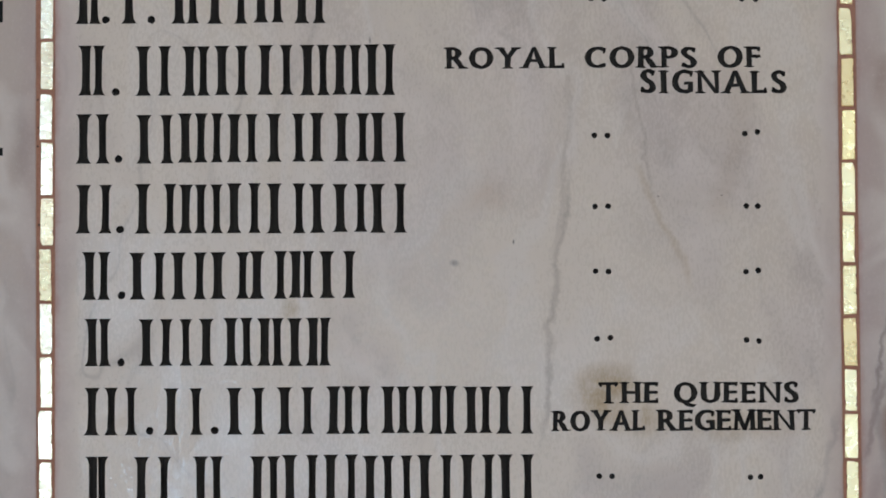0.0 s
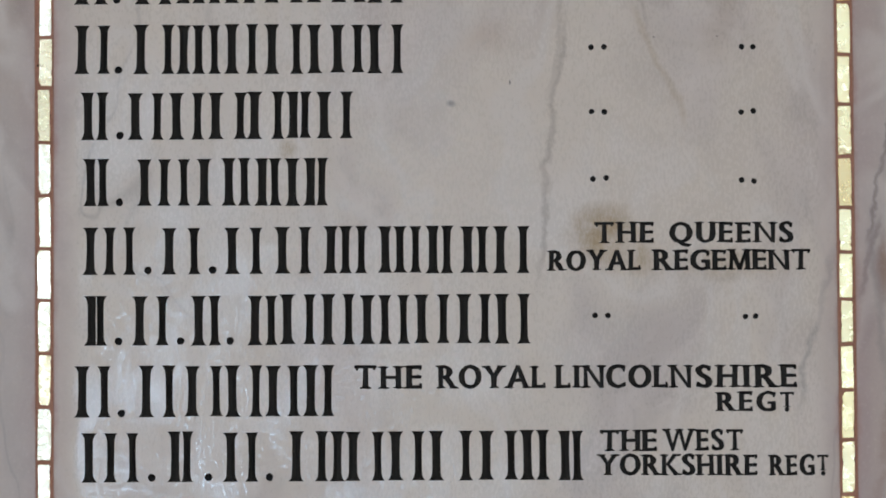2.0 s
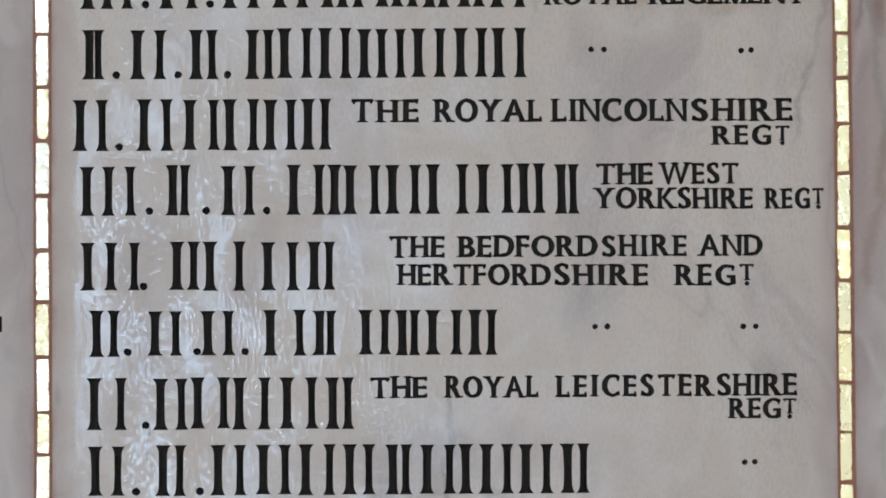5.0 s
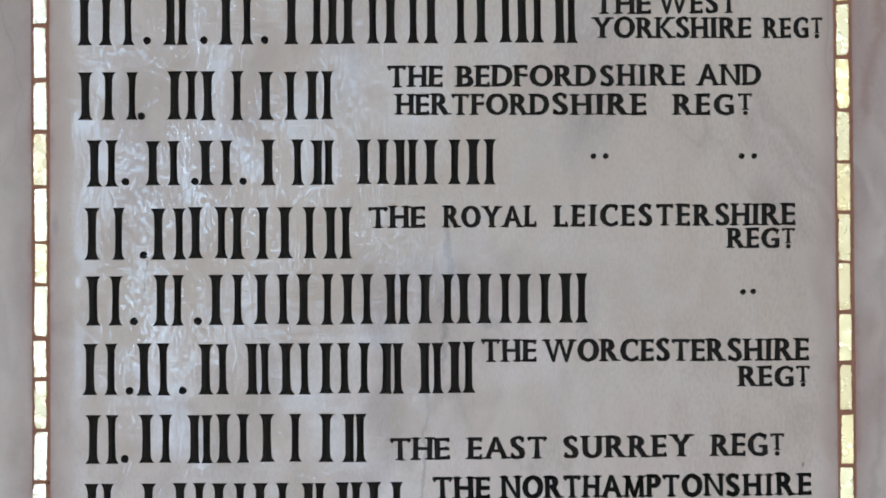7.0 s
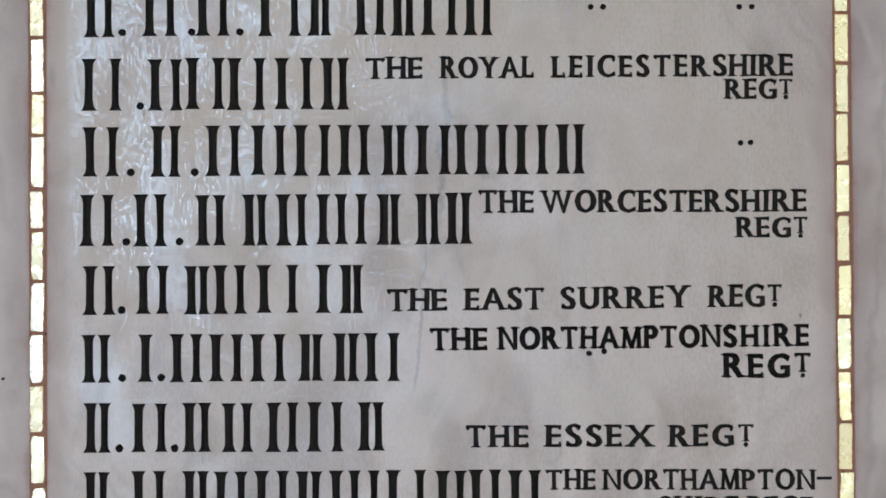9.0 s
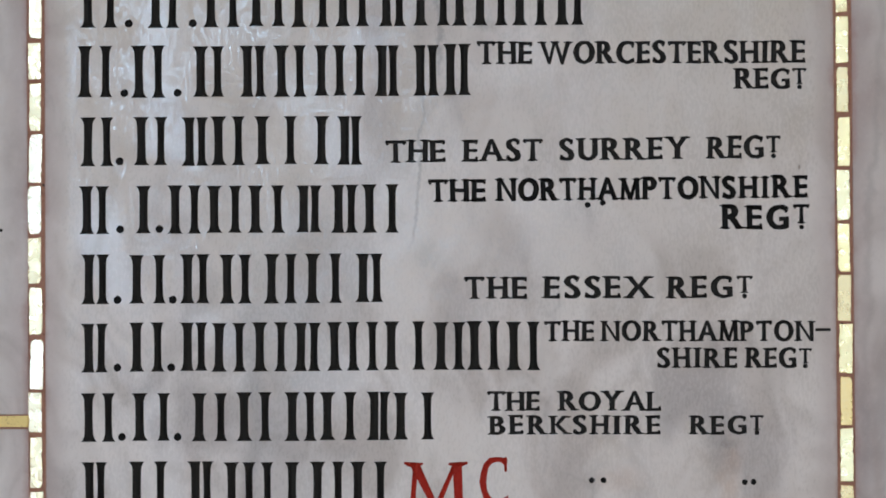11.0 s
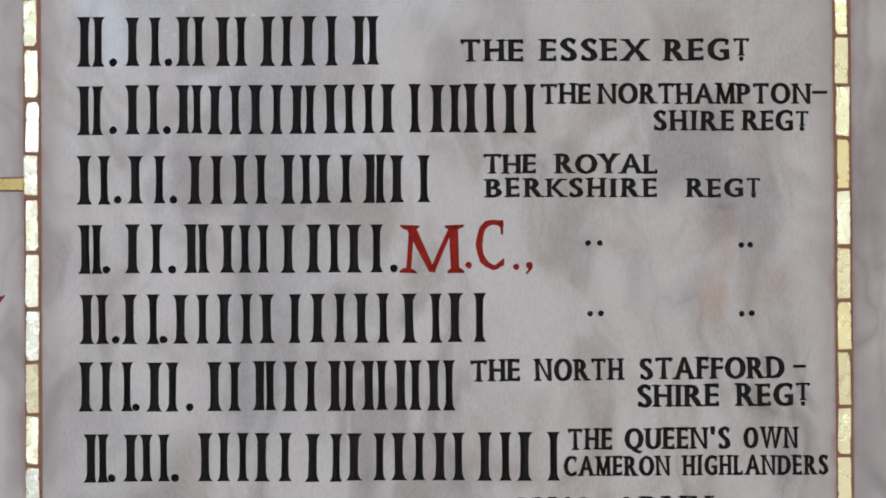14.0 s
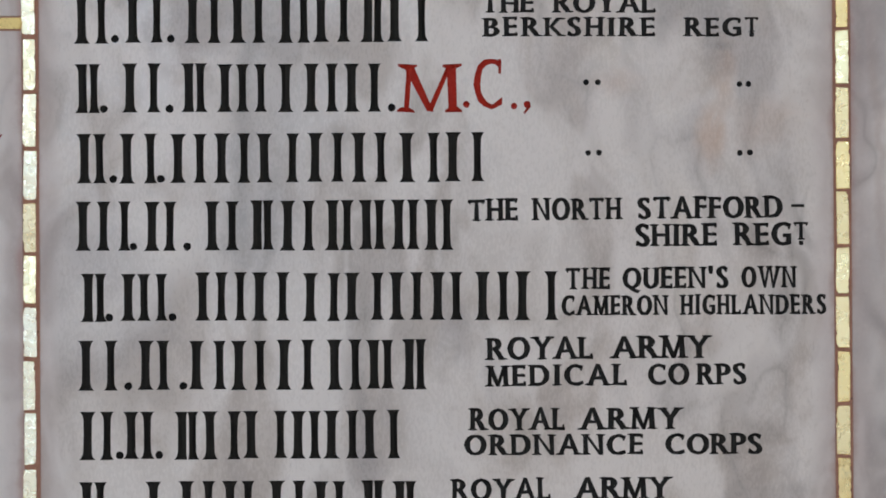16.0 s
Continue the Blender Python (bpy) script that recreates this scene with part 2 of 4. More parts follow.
MARBLE = marble(
    "grey_marble", rgb(0.605, 0.55, 0.53), rgb(0.465, 0.42, 0.41), rgb(0.71, 0.66, 0.65), rgb(0.70, 0.648, 0.585), 3.0, 0.17,
    veins=((0.060, 2.535, 0.10, 0.06, 0.0026, 0.35, BROWN), (0.0545, 2.455, 0.11, 0.085, 0.0028, 0.55, BROWN),
           (0.101, 2.555, -0.16, 0.045, 0.0018, 0.4, BROWN), (0.112, 2.500, -0.42, 0.04, 0.004, 0.3, OCHRE),
           (0.194, 2.36, 0.25, 0.05, 0.003, 0.5, GREY), (-0.1005, 1.880, 0.03, 0.12, 0.010, 0.45, GREY), (-0.085, 1.905, 0.10, 0.15, 0.045, 0.42, rgb(0.36, 0.345, 0.355)),
           (-0.090, 1.80, 0.15, 0.06, 0.006, 0.3, GREY), (0.000, 2.145, 0.03, 0.05, 0.0018, 0.6, GREY),
           (-0.013, 2.055, 0.10, 0.05, 0.0016, 0.5, GREY), (-0.1567, 2.157, 0.13, 0.014, 0.0006, 0.85, GREY),
           (-0.1415, 2.196, 1.25, 0.012, 0.0005, 0.8, GREY), (0.185, 1.79, 0.2, 0.05, 0.0022, 0.35, GREY),
           (0.150, 2.545, 0.2, 0.05, 0.012, 0.35, rgb(0.46, 0.38, 0.31))),
    stains=STAINS + MARKS,
    bleed=((-0.2082, 1), (0.2056, -1)))
MARBLE_LEFT = marble("rose_grey_marble", rgb(0.53, 0.485, 0.47), rgb(0.39, 0.35, 0.345), rgb(0.60, 0.56, 0.55), rgb(0.52, 0.45, 0.41), 8.0, 0.3,
                     stains=((-0.226, 2.545, 0.010, 0.045, 0.5, rgb(0.30, 0.24, 0.22)), (-0.2265, 2.02, 0.012, 0.05, 0.35, rgb(0.33, 0.29, 0.28)), (-0.2225, 1.745, 0.008, 0.03, 0.3, rgb(0.40, 0.30, 0.29))), bleed=((-0.2172, -1),))
MARBLE_RIGHT = marble(
    "mauve_marble", rgb(0.53, 0.48, 0.48), rgb(0.41, 0.365, 0.365), rgb(0.60, 0.555, 0.555), rgb(0.51, 0.43, 0.40), 14.0, 0.3,
    veins=((0.2285, 2.442, 0.20, 0.045, 0.0022, 0.8, rgb(0.22, 0.18, 0.17)), (0.2215, 2.395, 0.26, 0.026, 0.003, 0.7, rgb(0.25, 0.20, 0.19)),
           (0.229, 2.36, -0.12, 0.07, 0.004, 0.5, GREY), (0.232, 2.30, 0.2, 0.09, 0.006, 0.5, rgb(0.33, 0.20, 0.14)),
           (0.226, 2.05, 0.05, 0.2, 0.004, 0.3, GREY), (0.231, 1.82, -0.06, 0.12, 0.005, 0.35, rgb(0.42, 0.31, 0.28))),
    stains=((0.2305, 2.392, 0.007, 0.026, 0.85, rgb(0.30, 0.17, 0.11)), (0.2260, 2.400, 0.010, 0.050, 0.45, rgb(0.30, 0.25, 0.25)),
            (0.2225, 2.352, 0.007, 0.028, 0.45, rgb(0.34, 0.28, 0.28)), (0.2300, 2.58, 0.012, 0.03, 0.5, rgb(0.36, 0.27, 0.23)),
            (0.2190, 2.310, 0.006, 0.06, 0.35, rgb(0.42, 0.32, 0.33))),
    bleed=((0.2148, 1),))
BLACK = speckled("black_letter_paint", (0.003, 0.0028, 0.0028), (0.0075, 0.0068, 0.006), 420, 0.40, 0.35, 0.0003, 0.17)
WORN_BLACK = speckled("greyed_letter_paint", (0.006, 0.006, 0.0065), (0.018, 0.017, 0.016), 700, 0.5, 0.25, 0.0002, 0.25)
RED = speckled("red_letter_paint", (0.36, 0.014, 0.008), (0.46, 0.035, 0.018), 600, 0.45, 0.25, 0.0002, 0.14)
MORTAR = speckled("red_mortar", (0.43, 0.225, 0.165), (0.33, 0.165, 0.115), 500, 0.85, 0.5)
pits = Graph(MORTAR.node_tree)
mortar_face = MORTAR.node_tree.nodes["Principled BSDF"].inputs["Base Color"]
pit_spot = pits.noise(pits.node("ShaderNodeTexCoord").outputs["Object"], 300.0, 1.0)
pits.put(mortar_face, pits.mix(pits.ramp(pit_spot, 0.70, 0.74, 0.0, 0.9), mortar_face.links[0].from_socket, rgb(0.05, 0.035, 0.03)))
GOLD = gold_glass("gold_glass", (0.84, 0.66, 0.37), (1.0, 0.90, 0.70), 0.26)
YELLOW_GOLD = gold_glass("yellow_gold_glass", (1.0, 0.76, 0.36), (1.0, 0.84, 0.50), 0.29)
DULL_GOLD = gold_glass("dull_gold_glass", (0.66, 0.47, 0.17), (0.80, 0.62, 0.28), 0.42, 1.0)
PLASTER = speckled("limewashed_plaster", (0.86, 0.84, 0.80), (0.82, 0.80, 0.75), 60, 0.85)
FLOOR_STONE = speckled("floor_stone", (0.42, 0.38, 0.33), (0.34, 0.31, 0.27), 30, 0.6)
OAK = speckled("window_oak", (0.22, 0.14, 0.08), (0.16, 0.10, 0.06), 50, 0.55)

# ---- building blocks ----


def mesh_object(name, verts, faces, mat, parent=None, label=""):
    me = bpy.data.meshes.new(name)
    me.from_pydata(verts, [], faces)
    me.update()
    me.materials.append(mat)
    ob = new(name, me)
    ob.parent = parent
    return tagged(ob, label)


BOX_FACES = ((0, 3, 2, 1), (4, 5, 6, 7), (0, 1, 5, 4), (1, 2, 6, 5), (2, 3, 7, 6), (3, 0, 4, 7))


def box(verts, faces, x0, x1, y0, y1, z0, z1):
    n = len(verts)
    verts += [(x0, y0, z0), (x1, y0, z0), (x1, y1, z0), (x0, y1, z0), (x0, y0, z1), (x1, y0, z1), (x1, y1, z1), (x0, y1, z1)]
    faces += [tuple(n + i for i in f) for f in BOX_FACES]


def block(name, x0, x1, y0, y1, z0, z1, mat, parent=None, label=""):
    verts, faces = [], []
    box(verts, faces, x0, x1, y0, y1, z0, z1)
    return mesh_object(name, verts, faces, mat, parent, label)


def fill_slab(ob, x0, x1, z0, z1, lean0=0.0, lean1=0.0, depth=0.03, arris=0.0004):
    """The marble slab itself: its face lies in the plane y = 0, with a softened arris, open over every cut."""
    a, b, c, d = x0 + arris, x1 - arris, z0 + arris, z1 - arris
    verts, faces = [], []

    def sheet(corners, holes):
        """The rectangle (x, x, z, z) less the holes, each a list of points and of faces; millimetres, for the tolerance."""
        u0, u1, v0, v1 = (k * 1000 for k in corners)
        for attempt in range(6):
            flat, polys, cut = [Vector((u0, v0)), Vector((u1, v0)), Vector((u1, v1)), Vector((u0, v1))], [(0, 1, 2, 3)], 0.0
            for points, shape in holes:
                k = len(flat)
                # a hair's shift, where points fall on one another
                flat += [Vector((p[0] * 1000 + 0.002 * attempt * math.sin(12.9 * i), p[1] * 1000 + 0.002 * attempt * math.sin(7.7 * i + 1))) for i, p in enumerate(points)]
                for f in shape:
                    ring = [k + i for i in f]
                    area = sum(flat[p].x * flat[q].y - flat[p].y * flat[q].x for p, q in zip(ring, ring[1:] + ring[:1])) / 2
                    if abs(area) > 5e-6:
                        polys.append(ring if area > 0 else ring[::-1])
                        cut += abs(area)
            spots, _, found, _, _, owners = delaunay_2d_cdt(flat, [], polys, 0, 1e-4)
            kept, left = [], 0.0
            for f, own in zip(found, owners):
                if set(own) == {0}:
                    area = sum(spots[p].x * spots[q].y - spots[p].y * spots[q].x for p, q in zip(f, f[1:] + f[:1])) / 2
                    kept.append(f if area > 0 else f[::-1])
                    left += abs(area)
            if left > 0.9 * ((u1 - u0) * (v1 - v0) - cut):
                break
        k = len(verts)
        verts.extend((v.x / 1000, 0.0, v.y / 1000) for v in spots)
        faces.extend(tuple(k + i for i in f) for f in kept)

    # cuts that lie close together share one cell of the face
    cells = []
    for points, shape in CUTS.get(ob.name, ()):
        xs, zs = [p[0] for p in points], [p[1] for p in points]
        cell = [max(min(xs) - 3e-4, a + 1e-4), min(max(xs) + 3e-4, b - 1e-4), max(min(zs) - 3e-4, c + 1e-4), min(max(zs) + 3e-4, d - 1e-4), [(points, shape)]]
        joined = True
        while joined:
            joined = False
            for other in cells:
                if other[0] <= cell[1] and cell[0] <= other[1] and other[2] <= cell[3] and cell[2] <= other[3]:
                    cells.remove(other)
                    cell = [min(cell[0], other[0]), max(cell[1], other[1]), min(cell[2], other[2]), max(cell[3], other[3]), cell[4] + other[4]]
                    joined = True
                    break
        cells.append(cell)
    for u0, u1, v0, v1, holes in cells:
        sheet((u0, u1, v0, v1), holes)
    sheet((a, b, c, d), [([(u0, v0), (u1, v0), (u1, v1), (u0, v1)], [(0, 1, 2, 3)]) for u0, u1, v0, v1, _ in cells])
    n = len(verts)
    verts += [(a, 0.0, c), (b, 0.0, c), (b, 0.0, d), (a, 0.0, d), (x0, arris, z0), (x1, arris, z0), (x1, arris, z1), (x0, arris, z1),
              (x0, depth, z0), (x1, depth, z0), (x1, depth, z1), (x0, depth, z1)]
    for i in range(4):
        j = (i + 1) % 4
        for r in (n, n + 4):
            faces.append((r + j, r + i, r + i + 4, r + j + 4))
    faces.append((n + 8, n + 11, n + 10, n + 9))
    # the sawn edges stand a little out of plumb
    verts = [(x + (lean0 if abs(x - x0) < 0.0006 else lean1 if abs(x - x1) < 0.0006 else 0.0) * (z - MIDDLE), y, z) for x, y, z in verts]
    ob.data.from_pydata(verts, [], faces)
    ob.data.update()


def slab(name, mat):
    me = bpy.data.meshes.new(name)
    me.materials.append(mat)
    return new(name, me)


# ---- the room: unseen, added to bounce light and be reflected in the gold ----
tagged(block("floor", -ROOM_X, ROOM_X, ROOM_Y, 0.3, -0.2, 0, FLOOR_STONE), "worn grey-brown stone floor of the unseen, added room", "floor", kind="structure")
tagged(block("ceiling", -ROOM_X, ROOM_X, ROOM_Y, 0.3, ROOM_Z, ROOM_Z + 0.2, PLASTER), "plain limewashed plaster ceiling, unseen, added to bounce light", "ceiling", kind="structure")
tagged(block("wall_north", -ROOM_X, ROOM_X, 0.03, 0.3, 0, ROOM_Z, PLASTER), "plain plaster wall behind the marble panels", "wall", kind="structure")


def pierced_wall(name, label, along, fixed0, fixed1, lo, hi, openings):
    """A wall along x or y between lo and hi, its thickness from fixed0 to fixed1, with openings (lo, hi, bottom, top)."""
    verts, faces = [], []

    def piece(a, b, z0, z1):
        if along == "x":
            box(verts, faces, a, b, fixed0, fixed1, z0, z1)
        else:
            box(verts, faces, fixed0, fixed1, a, b, z0, z1)

    edge = lo
    for a, b, z0, z1 in sorted(openings):
        piece(edge, a, 0, ROOM_Z)
        piece(a, b, 0, z0)
        piece(a, b, z1, ROOM_Z)
        edge = b
    piece(edge, hi, 0, ROOM_Z)
    return tagged(mesh_object(name, verts, faces, PLASTER), label, "wall", kind="structure")


def window_frame_at(name, along, fixed, a, b, z0, z1):
    holder = tagged(new(name), "unseen oak-framed window with a lamp in its opening", "window", kind="structure")
    for s, e, u, v in ((a, a + 0.06, z0, z1), (b - 0.06, b, z0, z1), (a + 0.06, b - 0.06, z0, z0 + 0.06), (a + 0.06, b - 0.06, z1 - 0.06, z1)):
        if along == "x":
            block("window_frame", s, e, fixed - 0.03, fixed + 0.03, u, v, OAK, holder)
        else:
            block("window_frame", fixed - 0.03, fixed + 0.03, s, e, u, v, OAK, holder)


# unseen walls; all openings but the narrow south one are added for fill light
pierced_wall("wall_south", "unseen limewashed wall with three windows, two of them added for fill", "x", ROOM_Y - 0.3, ROOM_Y, -ROOM_X, ROOM_X, SOUTH)
pierced_wall("wall_west", "unseen limewashed side wall with a tall window added for fill", "y", -ROOM_X - 0.3, -ROOM_X, ROOM_Y, 0.3, WEST)
pierced_wall("wall_east", "unseen limewashed side wall with a tall window added for fill", "y", ROOM_X, ROOM_X + 0.3, ROOM_Y, 0.3, EAST)
for i, (a, b, z0, z1) in enumerate(SOUTH):
    window_frame_at(f"window_{i + 1}", "x", ROOM_Y - 0.08, a, b, z0, z1)
for i, (a, b, z0, z1) in enumerate(WEST):
    window_frame_at(f"window_{i + 4}", "y", -ROOM_X - 0.08, a, b, z0, z1)
for i, (a, b, z0, z1) in enumerate(EAST):
    window_frame_at(f"window_{i + 5}", "y", ROOM_X + 0.08, a, b, z0, z1)

# ---- the marble panels ----
TOP, FOOT = 2.78, 1.52
BED_LEFT = (-0.2172, -0.2082)  # at the height MIDDLE
BED_RIGHT = (0.2056, 0.2148)
MIDDLE = 2.12
LEAN_LEFT = (-0.0043, -0.0024)  # how far the bed's two edges shift for each metre of height
LEAN_RIGHT = (-0.0008, 0.0)
LEDGE = (1.9179, 1.9253)
panel = tagged(slab("marble_panel", MARBLE),
               "pale grey veined marble memorial panel with cut black lettering", "memorial panel")
left_panel = tagged(slab("marble_panel", MARBLE_LEFT),
                    "greyish pink marble panel beside a gold mosaic strip", "memorial panel")
lower_panel = tagged(slab("marble_panel", MARBLE_LEFT),
                     "greyish pink marble panel below a thin gold strip", "memorial panel")
right_panel = tagged(slab("marble_panel", MARBLE_RIGHT),
                     "mauve-grey marble panel with brown veins", "memorial panel")

# ---- the lettering ----
DEPTH = 0.0013  # of the V-shaped cuts
CUTS = {}  # outlines of the cuts, for each panel
HOLES = []  # outlines of the mark that is being cut


def cut_mark(name, verts, faces, mat, holder, label="", word=None):
    """One painted cut: a trough below the marble's face. Its outlines are kept, to open the slab over it."""
    mesh_object(name, verts, faces, mat, word or holder, label)
    CUTS.setdefault(holder.name, []).extend(HOLES)
    HOLES.clear()


def outline_hole(outline):
    return list(outline), [tuple(range(len(outline)))]


def trough(verts, faces, outline, inset, depth=DEPTH):
    """A cut with a narrower floor, from its outline on the marble's face."""
    HOLES.append(outline_hole(outline))
    n, k = len(verts), len(outline)
    cx = sum(p[0] for p in outline) / k
    cz = sum(p[1] for p in outline) / k
    verts += [(px, 0.0, pz) for px, pz in outline]
    for px, pz in outline:
        dx, dz = cx - px, cz - pz
        verts.append((px + math.copysign(min(inset, abs(dx) * 0.9), dx), depth, pz + math.copysign(min(inset, abs(dz) * 0.9), dz)))
    faces.append(tuple(n + k + i for i in range(k)))
    for i in range(k):
        j = (i + 1) % k
        faces.append((n + i, n + j, n + k + j, n + k + i))


def dot(verts, faces, x, z, radius, rng):
    k = 12
    ring = [(x + radius * (1 + rng.uniform(-0.1, 0.1)) * math.cos(i * math.tau / k), z + radius * (1 + rng.uniform(-0.1, 0.1)) * math.sin(i * math.tau / k)) for i in range(k)]
    trough(verts, faces, ring, radius * 0.4, radius * 0.6)


def stroke(verts, faces, x, z0, z1, width, room, rng):
    """An upright bar that flares at both ends, as a chisel leaves it; room: how far the flare may reach to either side."""
    h, w = z1 - z0, width / 2
    rise = ((0.0, 1.0), (0.035, 0.62), (0.085, 0.25), (0.16, 0.06), (0.5, 0.0), (0.84, 0.06), (0.915, 0.25), (0.965, 0.62), (1.0, 1.0))
    lean = rng.uniform(-0.0003, 0.0003)
    sides = []
    for way, free in zip((-1, 1), room):
        flare = min(w * rng.uniform(0.85, 1.1), max(free - w, 0.0001))
        sides.append([(x + way * (w * rng.uniform(0.95, 1.04) + flare * k) + lean * u, z0 + u * h) for u, k in rise])
    outline = sides[0] + sides[1][::-1]
    HOLES.append(outline_hole(outline))
    n, k = len(verts), len(outline)
    verts += [(px, 0.0, pz) for px, pz in outline]
    # the two slopes of the cut meet in a line, a little off the middle
    keel = x + rng.uniform(-0.15, 0.15) * w
    verts += [(keel + (px - x) * 0.06, DEPTH, z0 + (pz - z0) * 0.93 + 0.035 * h) for px, pz in outline]
    half = k // 2
    for i in range(half - 1):
        faces.append((n + k + i, n + k + i + 1, n + 2 * k - 2 - i, n + 2 * k - 1 - i))
    for i in range(k):
        j = (i + 1) % k
        faces.append((n + i, n + j, n + k + j, n + k + i))


rng = random.Random(11)


def name_line(z0, z1, spans):
    """One line of the roll, given as plain upright bars: spans from:to across, and stops as .x, in millimetres."""
    for word in spans.split():
        verts, faces = [], []
        if word[0] == ".":
            dot(verts, faces, float(word[1:]) / 1000, z0 / 1000 + 0.0021, 0.0021, rng)
            cut_mark("full_stop", verts, faces, BLACK, panel)
            continue
        a, b = (float(v) / 1000 for v in word.split(":"))
        w = b - a
        za, zb = z0 / 1000 + rng.uniform(-0.0004, 0.0003), z1 / 1000 + rng.uniform(-0.0004, 0.0004)
        if w < 0.0112:
            bars = (((a + b) / 2, 0.0042),)
        elif w < 0.0225:
            bars = ((a + 0.0036, 0.0043), (b - 0.0032, 0.0036))
        else:
            bars = ((a + 0.0036, 0.0042), ((a + b) / 2, 0.0037), (b - 0.0032, 0.0034))
        middles = [x for x, _ in bars]
        for i, (x, width) in enumerate(bars):
            room = ((x - middles[i - 1]) / 2 - 0.0002 if i else 0.0042, (middles[i + 1] - x) / 2 - 0.0002 if i + 1 < len(bars) else 0.0042)
            stroke(verts, faces, x, za, zb, width, room, rng)
        cut_mark("cut_bar", verts, faces, BLACK, panel)


# Built-in capitals with a short serif at each free end: (x of the stem's end, 0 foot or 1 head), both as a share of the letter.
SERIFS = {
    "A": ((0.04, 0), (0.96, 0)), "B": ((0.09, 0), (0.09, 1)), "D": ((0.08, 0), (0.08, 1)), "E": ((0.12, 0), (0.12, 1)),
    "F": ((0.13, 0), (0.13, 1)), "H": ((0.08, 0), (0.08, 1), (0.92, 0), (0.92, 1)), "I": ((0.5, 0), (0.5, 1)),
    "K": ((0.08, 0), (0.08, 1), (0.9, 1), (0.93, 0)), "L": ((0.12, 0), (0.12, 1)), "M": ((0.06, 0), (0.94, 0), (0.08, 1), (0.9, 1)),
    "N": ((0.07, 0), (0.05, 1), (0.93, 1)), "P": ((0.1, 0), (0.1, 1)), "R": ((0.09, 0), (0.09, 1), (0.94, 0)),
    "T": ((0.5, 0),), "U": ((0.08, 1), (0.92, 1)), "V": ((0.06, 1), (0.94, 1)), "W": ((0.04, 1), (0.96, 1), (0.5, 1)),
    "X": ((0.08, 0), (0.92, 0), (0.08, 1), (0.92, 1)), "Y": ((0.5, 0), (0.07, 1), (0.93, 1)),
}
# short upright ticks at the ends of arms and curves: (x, from z, to z)
TICKS = {
    "E": ((0.95, 0.80, 1.0), (0.97, 0.0, 0.22), (0.80, 0.45, 0.60)), "F": ((0.95, 0.78, 1.0), (0.8, 0.44, 0.60)), "L": ((0.96, 0.0, 0.24),),
    "T": ((0.045, 0.80, 1.0), (0.955, 0.80, 1.0)), "S": ((0.86, 0.74, 0.98), (0.06, 0.02, 0.26)), "C": ((0.95, 0.70, 0.97),),
    "G": ((0.93, 0.70, 0.97),),
}
CAP = 0.682
# the cutter's own widths, against the built-in capitals
WIDTHS = {"E": 0.98, "F": 0.98, "L": 0.98, "S": 1.02, "O": 0.92, "Q": 0.92, "B": 0.98, "R": 1.0, "C": 0.92, "D": 0.93, "G": 0.93, "H": 0.9, "N": 0.95, "P": 1.0, "T": 0.95, "U": 0.92}
# capitals that the cutter drew in his own way, stroke by stroke: four corners each
STROKES = {"M": (((0.05, 0), (0.12, 0), (0.17, 1), (0.11, 1)), ((0.03, 1), (0.19, 1), (0.57, 0), (0.48, 0)),
                 ((0.48, 0), (0.55, 0), (0.88, 1), (0.82, 1)), ((0.81, 1), (0.94, 1), (0.99, 0), (0.85, 0)))}
GLYPHS = {}


